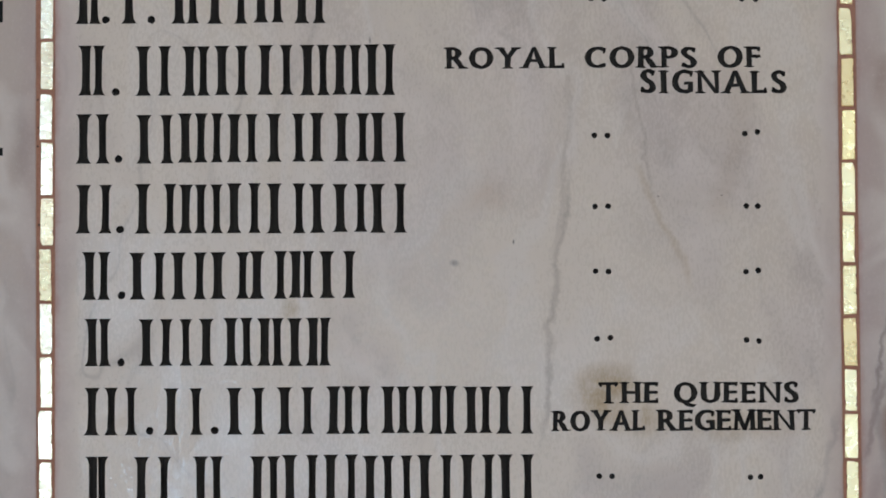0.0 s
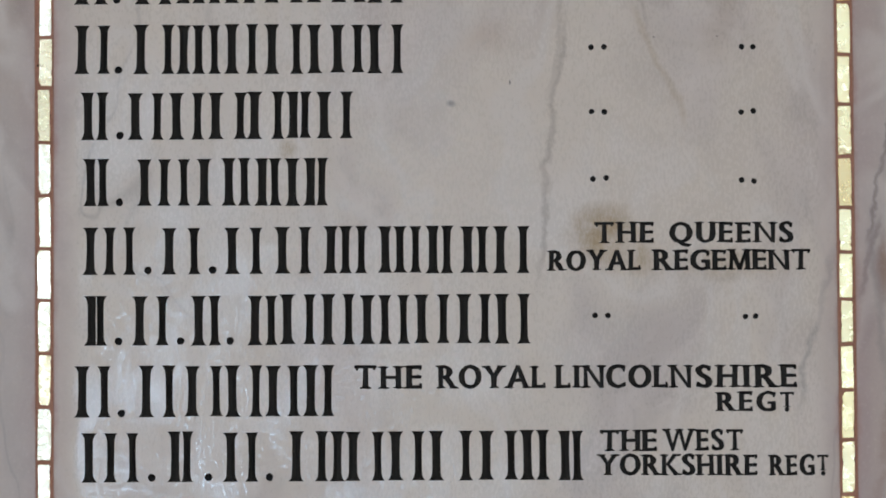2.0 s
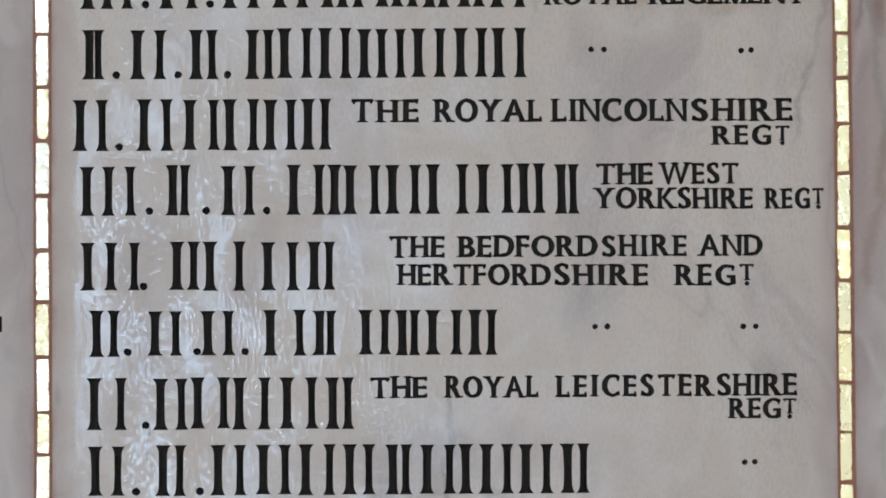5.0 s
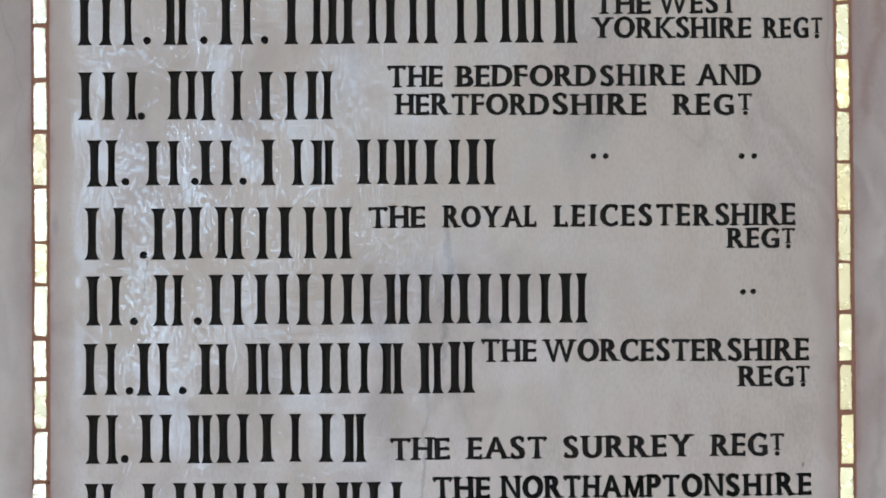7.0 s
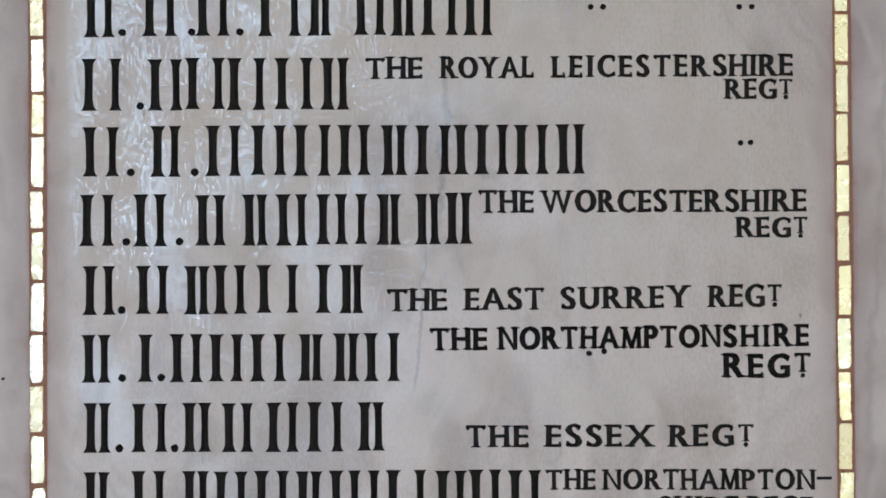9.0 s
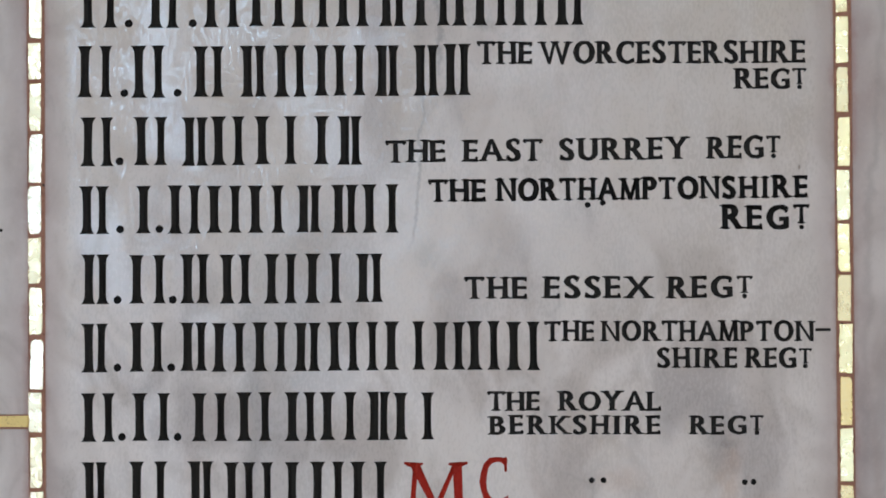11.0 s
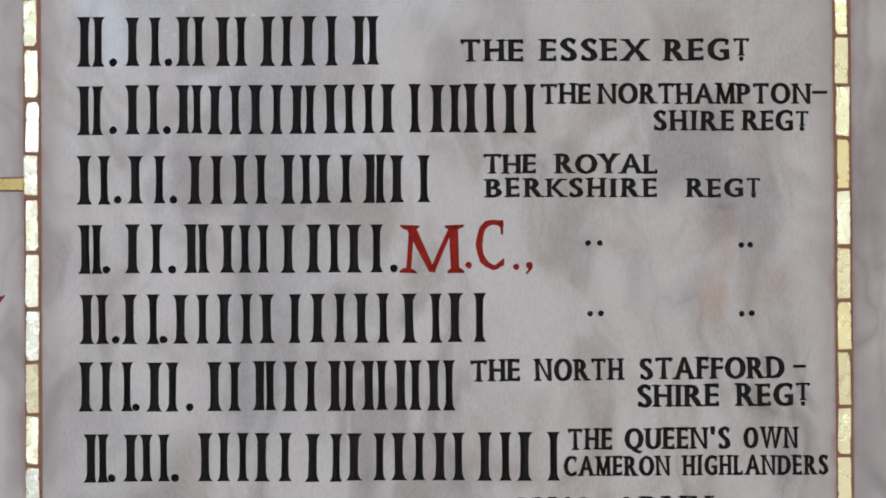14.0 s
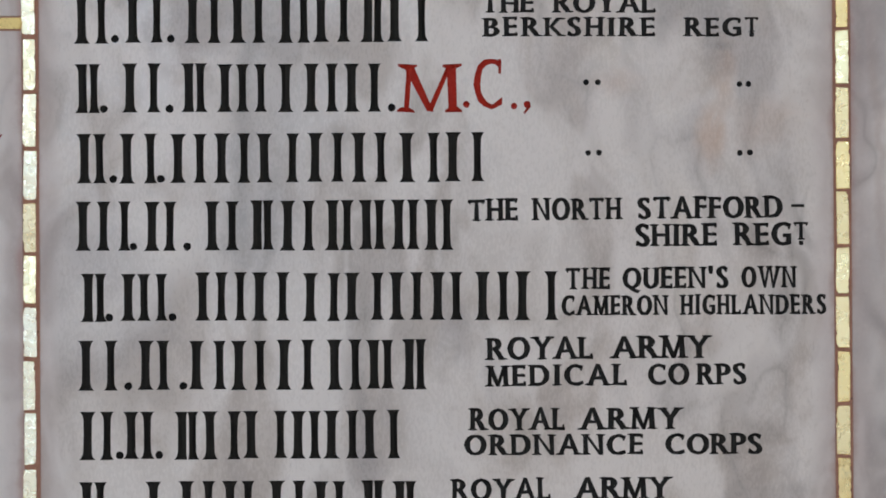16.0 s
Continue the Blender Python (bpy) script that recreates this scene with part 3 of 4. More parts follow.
def glyph(char, weight):
    """Vertices and faces of one built-in capital; x from 0, foot at 0, head at 1, and y its relief from 0 to 1."""
    key = (char, weight)
    if key not in GLYPHS:
        curve = bpy.data.curves.new("glyph", "FONT")
        curve.body, curve.resolution_u = char, 4
        ob = new("glyph", curve)
        me = bpy.data.meshes.new_from_object(ob.evaluated_get(bpy.context.evaluated_depsgraph_get()))
        raw = [(v.co.x / CAP, v.co.y / CAP) for v in me.vertices]
        tiles = [tuple(p.vertices) for p in me.polygons]
        bpy.data.objects.remove(ob)
        bpy.data.curves.remove(curve)
        bpy.data.meshes.remove(me)
        if char in STROKES:
            raw = [p for quad in STROKES[char] for p in quad]
            tiles = [tuple(range(k, k + 4)) for k in range(0, len(raw), 4)]
        own = WIDTHS.get(char, 1.0)
        low = min(v[0] for v in raw)
        raw = [((v[0] - low) * own, v[1]) for v in raw]
        wide = max(v[0] for v in raw)
        # the outline's edges, and at each point the way out of the letter
        sides = {}
        for f in tiles:
            turn = sum(raw[p][0] * raw[q][1] - raw[p][1] * raw[q][0] for p, q in zip(f, f[1:] + f[:1]))
            ring = f if turn > 0 else f[::-1]
            for p, q in zip(ring, ring[1:] + ring[:1]):
                sides[(p, q)] = True
        rim = [(p, q) for p, q in sides if (q, p) not in sides]
        out = [[0.0, 0.0] for _ in raw]
        for p, q in rim:
            dx, dz = raw[q][0] - raw[p][0], raw[q][1] - raw[p][1]
            length = math.hypot(dx, dz) or 1.0
            for k in (p, q):
                out[k][0] += dz / length
                out[k][1] -= dx / length
        for n in out:
            size = max(math.hypot(*n), 0.9)
            n[0], n[1] = 1.35 * n[0] / size, 1.35 * n[1] / size
        # upright strokes thicker than level ones, as a broad brush sets them out
        thick, thin = weight
        edge = [(v[0] + n[0] * thick, v[1] + n[1] * thin) for v, n in zip(raw, out)]
        floor = [(v[0] - n[0] * 0.035, v[1] - n[1] * 0.035) for v, n in zip(raw, out)]
        verts = [(p[0], 0.0, p[1]) for p in edge] + [(p[0], 1.0, p[1]) for p in floor]
        m = len(raw)
        faces = [(p, q, q + m, p + m) for p, q in rim] + [tuple(m + i for i in f) for f in tiles]
        open_v, open_f = list(edge), list(tiles)
        for sx, head in SERIFS.get(char, ()):
            n = len(verts)
            c, r = sx * wide, 0.14 + 1.6 * thick
            if char == "I":
                r = 0.135 + 1.6 * thick
            z_out, z_in = (1.0, 0.90) if head else (0.0, 0.10)
            tip = 0.045 if head else -0.045
            verts = verts + [(c - r, 0, z_out - tip), (c + r, 0, z_out - tip), (c + r, 0, z_out), (c - r, 0, z_out),
                             (c - r * 0.5, 1, z_in), (c + r * 0.5, 1, z_in), (c + r * 0.85, 1, z_out), (c - r * 0.85, 1, z_out)]
            k = len(open_v)
            open_v += [(c - r, z_out - tip), (c + r, z_out - tip), (c + r, z_out), (c - r, z_out), (c - r * 0.5, z_in), (c + r * 0.5, z_in)]
            open_f += [(k, k + 1, k + 2, k + 3), (k, k + 1, k + 5, k + 4)]
            faces = faces + [tuple(n + i for i in f) for f in ((4, 5, 6, 7), (0, 1, 5, 4), (1, 2, 6, 5), (2, 3, 7, 6), (3, 0, 4, 7))]
        for sx, za, zb in TICKS.get(char, ()):
            n = len(verts)
            c, t = sx * wide, 0.032 + 0.4 * thick
            verts = verts + [(c - t, 0, za), (c + t, 0, za), (c + t, 0, zb), (c - t, 0, zb), (c, 1, za + 0.03), (c, 1, zb - 0.03)]
            k = len(open_v)
            open_v += [(c - t, za), (c + t, za), (c + t, zb), (c - t, zb)]
            open_f.append((k, k + 1, k + 2, k + 3))
            faces = faces + [tuple(n + i for i in f) for f in ((0, 1, 4), (1, 2, 5, 4), (2, 3, 5), (3, 0, 4, 5))]
        GLYPHS[key] = verts, faces, wide, open_v, open_f
    return GLYPHS[key]


def inscription(label):
    """The holder of one word's letters."""
    word = tagged(new("inscription"), label)
    word.parent = panel
    return word


def letters(word, mat, text, a, b, foot, slope, height, weight):
    """Set one word between a and b (metres), its foot rising by slope. weight: what is added to upright and to level strokes."""
    n = len(text)
    scale = [1.0] * n
    a, b = a + 0.06 * height, b - 0.06 * height  # room for the serifs
    if text == "REGT":
        scale[-1] = 0.77
    wide = [max(glyph(c, weight)[2], 0.25) * s * height for c, s in zip(text, scale)]
    gap = 0.0
    squeeze = (b - a) / sum(wide)
    if n > 1:
        least = (0.30 if squeeze > 1.25 else 0.22) * height
        squeeze = min(1.04, ((b - a) - least * (n - 1)) / sum(wide))
        gap = ((b - a) - squeeze * sum(wide)) / (n - 1)
        # narrow letters are cut with strokes as thick as the wide ones
        weight = (round(min(weight[0] + 0.045 * max(0.0, 1 / squeeze - 1), 0.09), 2), weight[1])
    x = a
    for c, s, w in zip(text, scale, wide):
        gv, gf, gw, hv, hf = glyph(c, weight)
        verts, k = [], 0
        size = height * s * (1 + rng.uniform(-0.025, 0.025))
        z = foot + slope * (x - a) + height * (1 - s) + rng.uniform(-0.00012, 0.00012)
        ox = x + (squeeze * w - gw * s * height * squeeze) / 2
        lean, phase = rng.uniform(-0.02, 0.02), rng.uniform(0, 6)

        def place(px, pz):
            """A point of the capital on the wall; no two strokes of the chisel are quite alike."""
            qx = px + 0.012 * math.sin(17 * pz + 9 * px + phase)
            qz = pz + 0.012 * math.sin(13 * px - 7 * pz + 2 * phase)
            return ox + qx * s * height * squeeze + lean * qz * size, z + qz * size

        for px, py, pz in gv:
            wx, wz = place(px, pz)
            verts.append((wx, 0.7 * DEPTH * py, wz))
        faces = [tuple(k + i for i in f) for f in gf]
        HOLES.append(([place(px, pz) for px, pz in hv], hf))
        if s < 1:
            dot(verts, faces, x + squeeze * w * 0.5, foot + slope * (x - a) + 0.0009, 0.0013, rng)
        cut_mark("letter", verts, faces, mat, panel, word=word)
        x += squeeze * w + gap


def unit_line(foot0, foot1, height, words, heavy=False):
    """One line of a regiment's title. words: TEXT=from:to, millimetres; the foot runs from foot0 to foot1."""
    parsed = []
    for item in words.split():
        text, span = item.split("=")
        parsed.append((text, *(float(v) / 1000 for v in span.split(":"))))
    first, last = parsed[0][1], parsed[-1][2]
    slope = (foot1 - foot0) / 1000 / (last - first)
    for text, a, b in parsed:
        foot = foot0 / 1000 + slope * (a - first)
        mat = BLACK if heavy else WORN_BLACK
        if text == "-":
            verts, faces = [], []
            trough(verts, faces, [(a, foot + 0.0052), (b, foot + 0.0052), (b, foot + 0.0068), (a, foot + 0.0068)], 0.0003)
            cut_mark("hyphen", verts, faces, mat, panel, "cut black hyphen")
        else:
            word = inscription("cut black lettering reading " + text)
            letters(word, mat, text, a, b, foot, slope, height / 1000, (0.060, 0.032) if heavy else (0.057, 0.012))


name_line(2610.3, 2636.4, "-198.0:-185.2 .-182.4 -175.0:-165.1 .-158.2 -147.1:-133.0 -128.2:-107.6 -103.7:-88.1 -82.1:-66.2")
name_line(2571.2, 2598.1, "-196.4:-183.1 .-177.0 -166.0:-148.0 -141.7:-127.5 -124.4:-107.3 -101.8:-83.3 -79.1:-64.0 -62.0:-46.9 -44.9:-29.2")
name_line(2534.9, 2561.1, "-197.8:-180.7 .-175.6 -165.6:-146.6 -143.7:-120.4 -118.1:-101.9 -96.8:-76.9 -74.6:-66.9 -61.2:-43.3 -41.9:-23.6")
name_line(2496.9, 2523.3, "-197.7:-179.2 .-174.6 -166.4:-145.1 -143.7:-120.4 -118.1:-100.5 -96.8:-76.9 -74.1:-67.0 -61.9:-44.3 -42.3:-23.5")
name_line(2461.6, 2486.8, "-194.2:-180.0 .-173.7 -169.2:-150.8 -147.4:-129.5 -126.7:-106.8 -106.2:-86.9 -85.5:-72.7 -69.1:-50.6")
name_line(2425.6, 2450.9, "-192.7:-179.6 .-174.0 -164.3:-136.6 -133.2:-125.2 -119.6:-104.6 -102.0:-88.4 -86.4:-78.5 -76.5:-63.8")
name_line(2388.9, 2414.0, "-193.0:-165.4 .-158.8 -151.4:-131.2 .-124.7 -117.9:-98.5 -91.4:-72.7 -65.9:-43.0 -37.0:-14.2 -11.8:2.2 6.6:20.9 23.8:42.6")
name_line(2351.0, 2377.5, "-192.1:-180.8 .-174.3 -166.9:-148.2 .-141.6 -135.7:-120.3 .-115.5 -106.0:-90.6 -88.8:-70.4 -67.5:-49.7 -46.7:-20.6 -17.9:0.2 4.3:22.1 24.5:42.9")
name_line(2312.5, 2339.9, "-197.1:-178.5 .-172.8 -163.4:-144.3 -139.2:-119.5 -117.8:-98.7 -96.7:-78.7 -76.7:-60.8")
name_line(2278.1, 2304.4, "-193.5:-163.6 .-156.8 -148.1:-135.2 .-126.9 -118.8:-100.9 .-94.9 -84.4:-64.1 -62.0:-56.3 -54.5:-34.5 -32.1:-13.3 -10.6:11.8 15.7:35.7 37.5:52.4 57.5:70.4")
name_line(2237.8, 2263.4, "-192.9:-161.7 .-160.0 -146.1:-130.4 -128.4:-106.3 -97.8:-77.9 -73.6:-58.8")
name_line(2202.9, 2226.9, "-188.3:-172.5 .-168.3 -157.6:-139.7 .-131.7 -129.6:-111.8 .-106.4 -96.6:-74.3 -70.7:-58.2 -46.3:-29.6 -26.9:-14.1 -11.2:8.2 11.2:26.6")
name_line(2163.9, 2191.1, "-189.5:-168.8 .-158.9 -154.6:-136.7 -135.0:-114.6 -113.2:-93.1 -88.0:-68.1 -63.9:-49.1")
name_line(2128.8, 2155.2, "-188.9:-170.4 .-163.9 -153.5:-137.8 .-130.4 -124.4:-106.0 -100.6:-82.2 -78.3:-59.0 -55.2:-38.2 -32.3:-18.9 -14.5:4.2 6.3:12.9 16.7:34.5 37.5:55.3 59.8:74.6")
name_line(2092.0, 2118.9, "-190.6:-172.8 .-166.3 -162.2:-145.2 .-138.4 -129.8:-114.1 -105.2:-91.8 -87.4:-71.0 -66.6:-39.9 -34.8:-22.1 -14.6:-1.3 1.1:15.0")
name_line(2056.0, 2081.3, "-189.1:-172.2 .-168.7 -161.0:-144.1 -135.8:-122.5 -120.5:-103.3 -97.7:-76.1 -66.6:-59.8 -54.5:-42.0")
name_line(2020.3, 2045.3, "-189.4:-174.7 .-168.5 -161.9:-151.0 .-148.1 -143.3:-126.5 -122.9:-105.2 -101.3:-82.7 -76.2:-63.5 -57.9:-44.5 -41.6:-23.0")
name_line(1983.2, 2009.0, "-188.6:-174.7 .-170.0 -163.5:-144.9 .-141.1 -136.9:-122.1 -116.2:-100.0 -93.2:-76.3 -71.9:-52.7 -45.3:-31.1")
name_line(1947.6, 1973.1, "-188.6:-175.4 .-170.1 -163.5:-145.8 .-142.0 -137.0:-123.1 -120.7:-103.0 -99.2:-81.5 -77.9:-64.3 -60.2:-33.6 -30.7:-9.4 -4.7:11.3 13.0:29.9 33.4:50.5")
name_line(1911.2, 1936.3, "-188.7:-171.6 .-167.8 -162.1:-142.9 .-138.8 -131.1:-112.9 -107.5:-89.8 -82.5:-66.2 -64.2:-45.6 -39.7:-27.9 -25.8:-4.9")
name_line(1874.7, 1900.1, "-188.2:-175.6 .-173.8 -163.8:-144.6 .-139.4 -132.9:-120.2 -114.3:-88.7 -82.8:-75.4 -69.5:-51.8 -48.3:-29.7 .-23.9")
name_line(1838.1, 1863.8, "-187.4:-172.7 .-168.9 -165.3:-146.2 .-144.2 -138.8:-120.6 -116.2:-97.6 -93.8:-72.6 -67.6:-49.0 -44.6:-26.3 -19.6:1.0 4.0:23.7")
name_line(1802.8, 1828.4, "-188.4:-159.9 .-158.5 -152.6:-136.4 .-130.5 -121.1:-104.0 -97.6:-85.5 -82.0:-64.3 -58.5:-44.3 -40.8:-27.3 -24.1:-9.9 -7.0:7.7")
name_line(1766.0, 1791.0, "-185.6:-172.6 .-171.2 -165.0:-140.9 .-138.3 -126.2:-99.8 -96.8:-78.0 -70.4:-51.3 -48.9:-28.6 -25.4:-8.1 -4.2:12.5 19.3:36.9 39.8:61.9")
name_line(1730.2, 1755.7, "-186.9:-167.3 .-161.4 -156.1:-139.9 .-132.9 -129.7:-110.6 -107.7:-89.5 -84.2:-65.1 -57.7:-40.1 -37.2:-23.4 -19.0:-6.4")
name_line(1694.3, 1719.0, "-186.4:-169.4 .-165.9 -163.5:-148.3 .-145.4 -137.1:-124.8 -122.5:-103.4 -101.3:-79.3 -77.0:-61.4 -59.7:-41.8 -39.7:-20.3")
name_line(1657.4, 1682.6, "-186.5:-173.0 .-168.1 -152.5:-144.6 .-140.2 -134.9:-116.7 -112.3:-96.2 -88.3:-69.8 -65.4:-48.7 -40.4:-28.7 -24.3:-12.0")

unit_line(2585.0, 2585.0, 11.3, "ROYAL=-2.0:60.6 CORPS=71.4:130.6 OF=141.7:164.4")
unit_line(2571.3, 2570.9, 12.2, "SIGNALS=100.6:178.0")
unit_line(2404.6, 2404.6, 10.9, "THE=77.4:108.6 QUEENS=116.9:182.3")
unit_line(2389.9, 2389.8, 10.9, "ROYAL=52.9:101.6 REGEMENT=108.5:191.0")
unit_line(2327.2, 2326.9, 12.0, "THE=-49.8:-14.2 ROYAL=-5.9:51.0 LINCOLN=56.3:127.8 SHIRE=130.1:183.5")
unit_line(2314.2, 2314.0, 10.2, "REGT=141.3:181.8")
unit_line(2293.1, 2293.4, 11.2, "THE=79.1:109.3 WEST=112.9:154.7")
unit_line(2280.4, 2279.8, 10.9, "YORKSHIRE=78.4:162.1 REGT=168.6:199.7")
unit_line(2254.7, 2254.9, 11.2, "THE=-29.9:-0.9 BEDFORD=6.6:79.7 SHIRE=82.1:126.9 AND=133.4:166.9")
unit_line(2239.9, 2239.0, 11.2, "HERTFORD=-25.5:55.1 SHIRE=56.9:106.4 REGT=120.8:162.5")
unit_line(2179.7, 2180.4, 11.4, "THE=-40.4:-10.4 ROYAL=-0.9:48.2 LEICESTER=57.7:139.8 SHIRE=142.2:184.4")
unit_line(2168.3, 2168.1, 10.5, "REGT=148.6:184.0")
unit_line(2108.5, 2108.5, 11.7, "THE=18.7:47.7 WORCESTER=51.6:146.3 SHIRE=148.1:190.8")
unit_line(2094.9, 2094.7, 10.8, "REGT=153.9:191.3")
unit_line(2056.8, 2058.5, 11.6, "THE=-29.6:2.0 EAST=11.2:52.6 SURREY=61.5:129.0 REGT=139.0:177.5")
unit_line(2036.2, 2037.6, 11.3, "THE=-7.2:22.9 NORTHAMPTON=28.8:145.1 SHIRE=146.5:191.5", heavy=True)
unit_line(2021.2, 2020.9, 12.2, "REGT=146.4:192.3", heavy=True)
unit_line(1985.0, 1984.8, 11.6, "THE=11.4:44.2 ESSEX=53.1:109.2 REGT=117.8:162.1")
unit_line(1962.5, 1961.8, 10.7, "THE=52.9:79.2 NORTHAMPTON=83.1:193.8 -=194.7:202.7")
unit_line(1948.3, 1947.9, 10.4, "SHIRE=111.9:153.8 REGT=158.3:192.8")
unit_line(1926.2, 1925.8, 10.1, "THE=22.9:50.4 ROYAL=60.7:113.8")
unit_line(1913.8, 1913.1, 9.8, "BERK=24.3:65.9 SHIRE=67.7:113.4 REGT=129.1:167.4")
unit_line(1817.5, 1818.7, 11.2, "THE=15.7:41.6 NORTH=49.5:95.1 STAFFORD=103.9:179.2 -=183.6:190.4")
unit_line(1803.9, 1804.3, 11.5, "SHIRE=102.6:145.0 REGT=154.1:192.6")
unit_line(1781.7, 1782.2, 10.9, "THE=66.3:89.3 QUEEN'S=95.7:150.7 OWN=157.5:185.7")
unit_line(1768.1, 1768.3, 10.3, "CAMERON=63.9:119.2 HIGHLANDERS=125.9:201.5")
unit_line(1745.2, 1745.8, 11.5, "ROYAL=25.1:80.3 ARMY=90.0:141.1")
unit_line(1731.4, 1731.9, 10.9, "MEDICAL=25.0:97.8 CO=108.7:130.2 RPS=134.2:159.8")
unit_line(1708.5, 1708.8, 11.2, "ROYAL=16.1:65.4 ARMY=73.3:125.6")
unit_line(1695.6, 1695.7, 10.6, "ORDNANCE=13.1:105.8 CORPS=117.6:167.7")
unit_line(1672.1, 1672.8, 11.2, "ROYAL=6.5:57.9 ARMY=70.5:120.0")

# the decoration after one name, in red
word = inscription("cut red lettering reading M.C.")
letters(word, RED, "M", -0.0198, 0.0115, 1.8743, 0.0, 0.0252, (0.012, -0.01))
letters(word, RED, "C", 0.0180, 0.0348, 1.8759, 0.0, 0.0262, (0.03, -0.012))
for x, z, radius in ((0.0150, 1.8783, 0.0018), (0.0398, 1.8773, 0.0017)):
    verts, faces = [], []
    dot(verts, faces, x, z, radius, rng)
    cut_mark("full_stop", verts, faces, RED, panel, word=word)
verts, faces = [], []
dot(verts, faces, 0.0466, 1.8781, 0.0019, rng)
trough(verts, faces, [(0.0476, 1.8783), (0.0486, 1.8769), (0.0453, 1.8732), (0.0445, 1.8737)], 0.0003)
cut_mark("comma", verts, faces, RED, panel, word=word)

# ditto marks
for x0, z0, x1, z1 in ((74.9, 2622.6, 81.8, 2622.5),
                        (154.9, 2621.9, 162.1, 2621.8),
                        (76.1, 2548.5, 83.0, 2548.4),
                        (155.6, 2549.0, 162.2, 2549.9),
                        (76.1, 2510.1, 83.0, 2510.3),
                        (156.0, 2510.0, 162.0, 2509.9),
                        (76.1, 2475.4, 83.0, 2475.1),
                        (155.4, 2474.7, 161.9, 2475.3),
                        (76.7, 2439.0, 83.6, 2439.6),
                        (155.3, 2438.0, 161.8, 2437.4),
                        (77.1, 2365.7, 83.9, 2365.6),
                        (156.6, 2364.7, 161.9, 2364.9),
                        (78.2, 2217.4, 84.7, 2217.4),
                        (156.3, 2217.0, 162.9, 2217.0),
                        (156.4, 2144.9, 161.7, 2145.1),
                        (76.1, 2034.0, 84.1, 2035.1),
                        (77.3, 1889.5, 83.5, 1889.5),
                        (157.1, 1888.2, 161.8, 1888.2),
                        (78.2, 1852.6, 83.8, 1852.8),
                        (157.1, 1852.2, 162.4, 1852.5)):
    verts, faces = [], []
    dot(verts, faces, x0 / 1000, z0 / 1000, 0.00155, rng)
    dot(verts, faces, x1 / 1000, z1 / 1000, 0.00155, rng)
    cut_mark("ditto_mark", verts, faces, BLACK, panel, "two small cut black dots")

# the ends of the lines on the neighbouring panels, plain bars
for holder, x1, z0, z1, paint in ((left_panel, -0.2369, 2.6113, 2.6230, BLACK), (left_panel, -0.2367, 2.5391, 2.5434, BLACK), (left_panel, -0.2346, 2.2160, 2.2244, BLACK)):
    verts, faces = [], []
    trough(verts, faces, [(x1 - 0.012, z0), (x1, z0), (x1, z1), (x1 - 0.012, z1)], 0.0004)
    cut_mark("line_end", verts, faces, paint, holder, "end of a cut lettered line")

verts, faces = [], []
dot(verts, faces, -0.2309, 2.0222, 0.0009, rng)
cut_mark("line_end", verts, faces, BLACK, left_panel, "small black dot")
verts, faces = [], []
trough(verts, faces, [(-0.2420, 1.8560), (-0.2292, 1.8597), (-0.2262, 1.8640), (-0.2300, 1.8628), (-0.2420, 1.8610)], 0.0003)
cut_mark("line_end", verts, faces, RED, lower_panel, "end of a cut red stroke")

# the slabs, open over the cuts
fill_slab(panel, BED_LEFT[1], BED_RIGHT[0], FOOT, TOP, LEAN_LEFT[1], LEAN_RIGHT[0])
fill_slab(left_panel, -0.62, BED_LEFT[0], LEDGE[1], TOP, 0.0, LEAN_LEFT[0])
fill_slab(lower_panel, -0.62, BED_LEFT[0], FOOT, LEDGE[0], 0.0, LEAN_LEFT[0])
fill_slab(right_panel, BED_RIGHT[1], 0.62, FOOT, TOP, LEAN_RIGHT[1], 0.0)

# ---- the mosaic strips ----


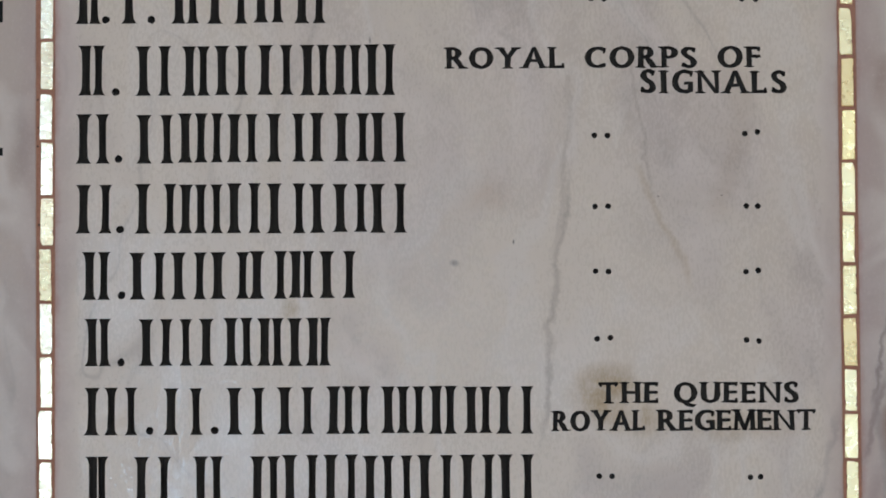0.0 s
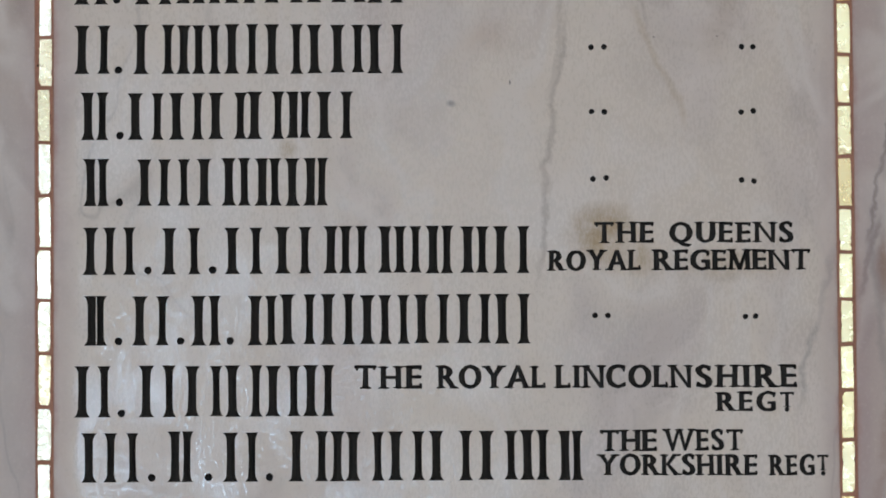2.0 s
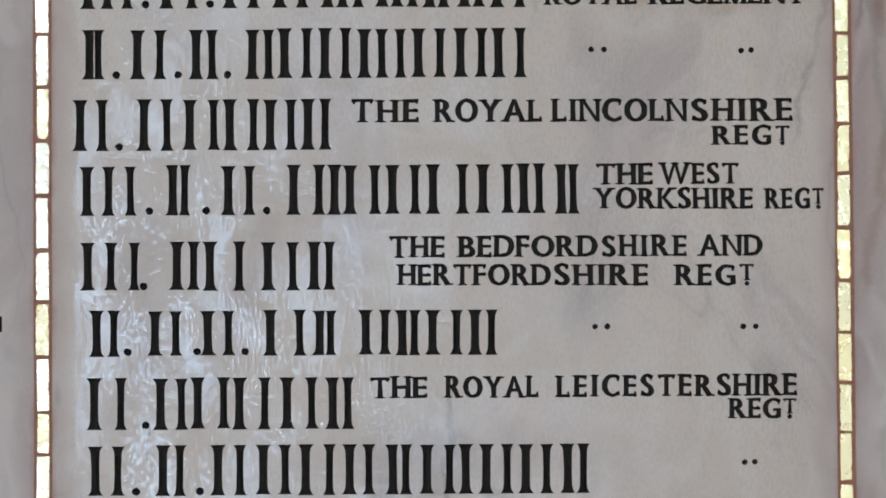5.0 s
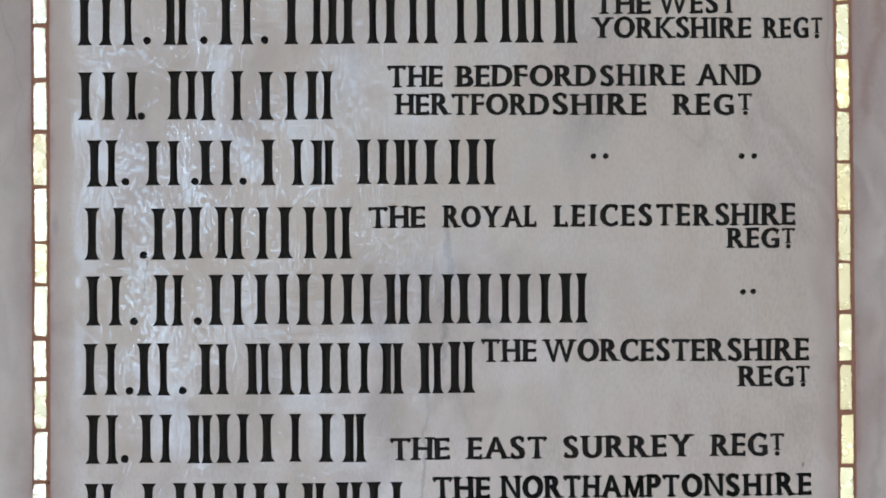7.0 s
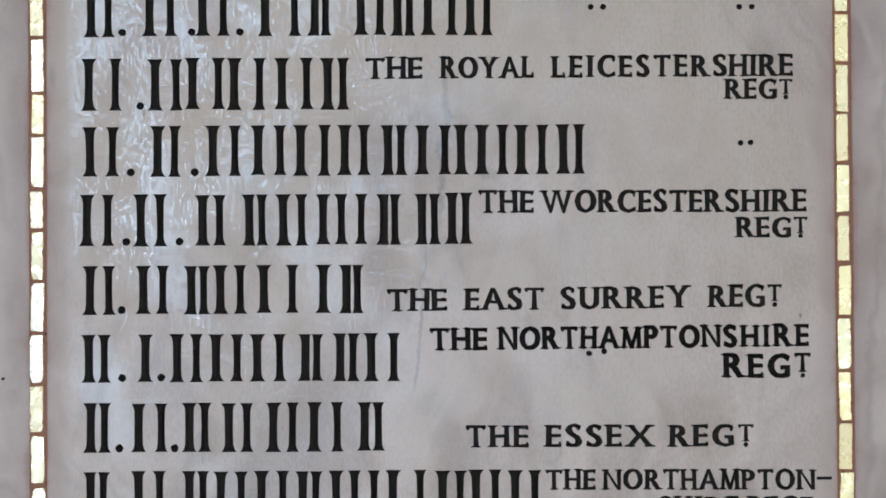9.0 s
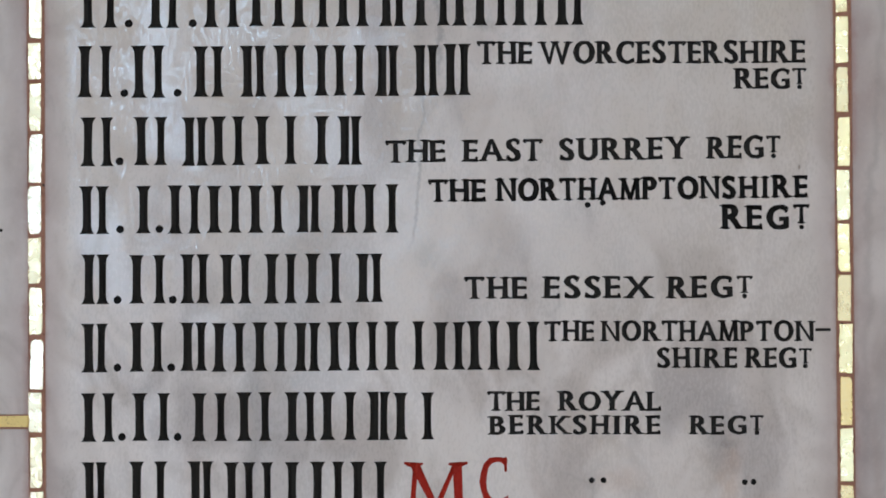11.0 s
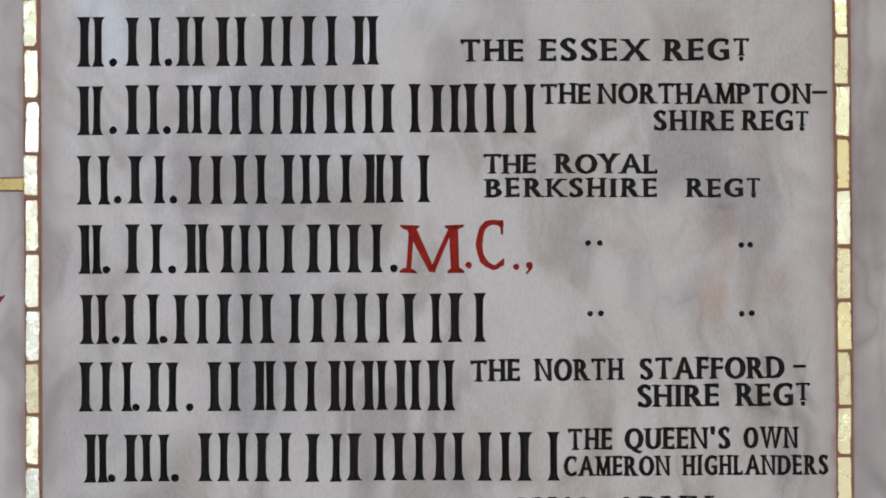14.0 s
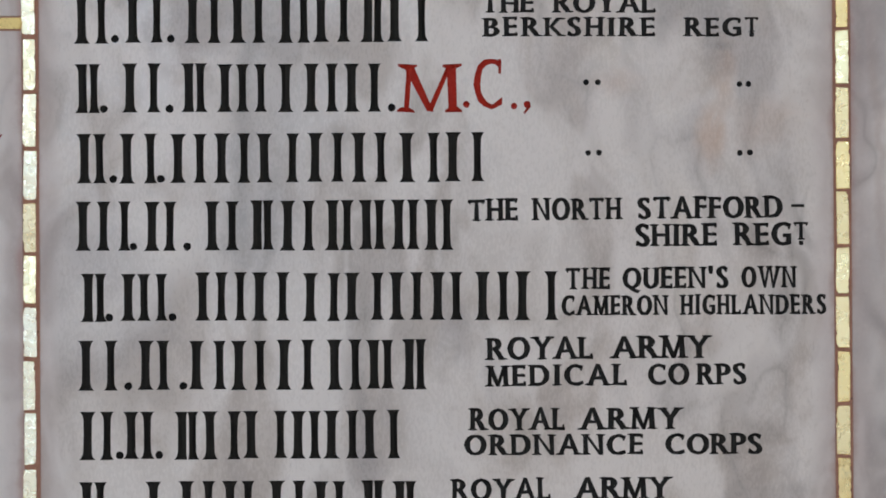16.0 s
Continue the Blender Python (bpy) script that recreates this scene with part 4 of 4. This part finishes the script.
def mosaic_strip(label, bed, spans, gold, along="z", cross=None, lean=(0.0, 0.0), drift=(0.0, 0.0)):
    """Mortar in a groove and a row of gold glass tiles in it. spans: the joints along the strip, millimetres."""
    x0, x1 = bed
    if along == "z":
        holder = block("mosaic_strip", x0, x1, 0.0002, 0.028, FOOT, TOP, MORTAR)
        for v in holder.data.vertices:
            v.co.x += lean[0 if abs(v.co.x - x0) < 1e-5 else 1] * (v.co.z - MIDDLE)
    else:
        holder = block("mosaic_strip", x0, x1, 0.0002, 0.028, cross[0], cross[1], MORTAR)
    tagged(holder, label, "mosaic strip", group="gold mosaic strips")
    for lo, hi in zip(spans, spans[1:]):
        lo, hi = lo / 1000 + rng.uniform(0.0007, 0.0011), hi / 1000 - rng.uniform(0.0007, 0.0011)
        if along == "z":
            side = rng.uniform(-0.0004, 0.0004)
            half = 0.00345 + rng.uniform(-0.0003, 0.0002)
            mid = (x0 + x1) / 2 + side + drift[0] + (drift[1] + (lean[0] + lean[1]) / 2) * ((lo + hi) / 2 - MIDDLE)
            a, b, c, d = mid - half, mid + half, lo, hi
        else:
            a, b, c, d = lo, hi, cross[0] + 0.0009, cross[1] - 0.0009
        # rough-cut outline: points along each long edge, small bites out of them, and nipped corners
        steps = 14
        jig = lambda s: rng.uniform(-s, s)
        skew = jig(0.0005)
        left = [[a + jig(0.00007) + skew * i / steps, c + (d - c) * i / steps] for i in range(steps + 1)]
        right = [[b + jig(0.00007) + skew * i / steps, c + (d - c) * i / steps] for i in range(steps + 1)]
        for edge, way in ((left, 1), (right, -1)):
            for i in rng.sample(range(2, steps - 1), rng.randint(0, 2)):
                edge[i][0] += way * rng.uniform(0.0002, 0.0006)
            for i, j in ((0, 1), (steps, steps - 1)):
                edge[i][1] += jig(0.0004)
                nip = rng.choice((0.0, 0.0001, 0.0002, 0.0002, 0.0003, 0.0013))
                edge[i][0] += way * nip
                edge[j][0] += way * nip * 0.25
        mx, mz = (a + b) / 2, (c + d) / 2
        tx, tz = jig(0.028), jig(0.028)
        verts = []
        for grow, y in ((1.0, 0.0032), (1.0, 0.0), (0.93, -0.0003)):
            for i in range(steps + 1):
                for px, pz in (left[i], right[i]):
                    px, pz = mx + (px - mx) * grow, mz + (pz - mz) * (1 - (1 - grow) * 0.3)
                    verts.append((px, y + (px - mx) * tx + (pz - mz) * tz if y < 0.001 else y, pz))
        n = 2 * (steps + 1)
        faces = []
        for i in range(steps):
            k = 2 * n + 2 * i
            faces.append((k, k + 1, k + 3, k + 2))
            for r in (0, n):
                p = r + 2 * i
                faces.append((p + 2, p, p + n, p + n + 2))
                faces.append((p + 1, p + 3, p + n + 3, p + n + 1))
        for r in (0, n):
            faces.append((r, r + 1, r + n + 1, r + n))
            e = r + n - 2
            faces.append((e + 1, e, e + n, e + n + 1))
        mesh_object("tile", verts, faces, gold, holder)


LEFT_JOINTS = (1662.9, 1690.5, 1719.3, 1746.6, 1774.5, 1801.3, 1828.8, 1856.2, 1885.7, 1914.7, 1937.8, 1965.9, 1992.7, 2019.2, 2046.0, 2073.7, 2100.6, 2122.1, 2150.5, 2173.0, 2202.4, 2231.9, 2259.3, 2288.6, 2318.3, 2346.8, 2375.3, 2403.1, 2431.5, 2460.0, 2489.7, 2516.5, 2547.0, 2573.6, 2601.7, 2630.3)
RIGHT_JOINTS = (1666.4, 1694.0, 1721.6, 1749.5, 1777.8, 1803.7, 1832.6, 1859.1, 1887.4, 1917.0, 1944.0, 1971.5, 1997.4, 2024.2, 2052.5, 2080.8, 2107.1, 2134.0, 2160.3, 2186.7, 2213.8, 2241.2, 2269.2, 2298.5, 2325.2, 2349.8, 2373.7, 2398.8, 2422.9, 2450.5, 2478.7, 2505.4, 2533.7, 2562.4, 2590.6, 2617.9, 2645.8)
mosaic_strip("upright strip of bright gold glass mosaic in red mortar", BED_LEFT, LEFT_JOINTS, GOLD, lean=LEAN_LEFT, drift=(-0.0004, 0.0019))
mosaic_strip("upright strip of pale gold glass mosaic in red mortar", BED_RIGHT, RIGHT_JOINTS, YELLOW_GOLD, lean=LEAN_RIGHT)
mosaic_strip("thin level strip of dull gold mosaic between marble panels", (-0.62, BED_LEFT[0] + 0.0008),
             (-300.0, -272.0, -246.0, -215.6), DULL_GOLD, "x", LEDGE)
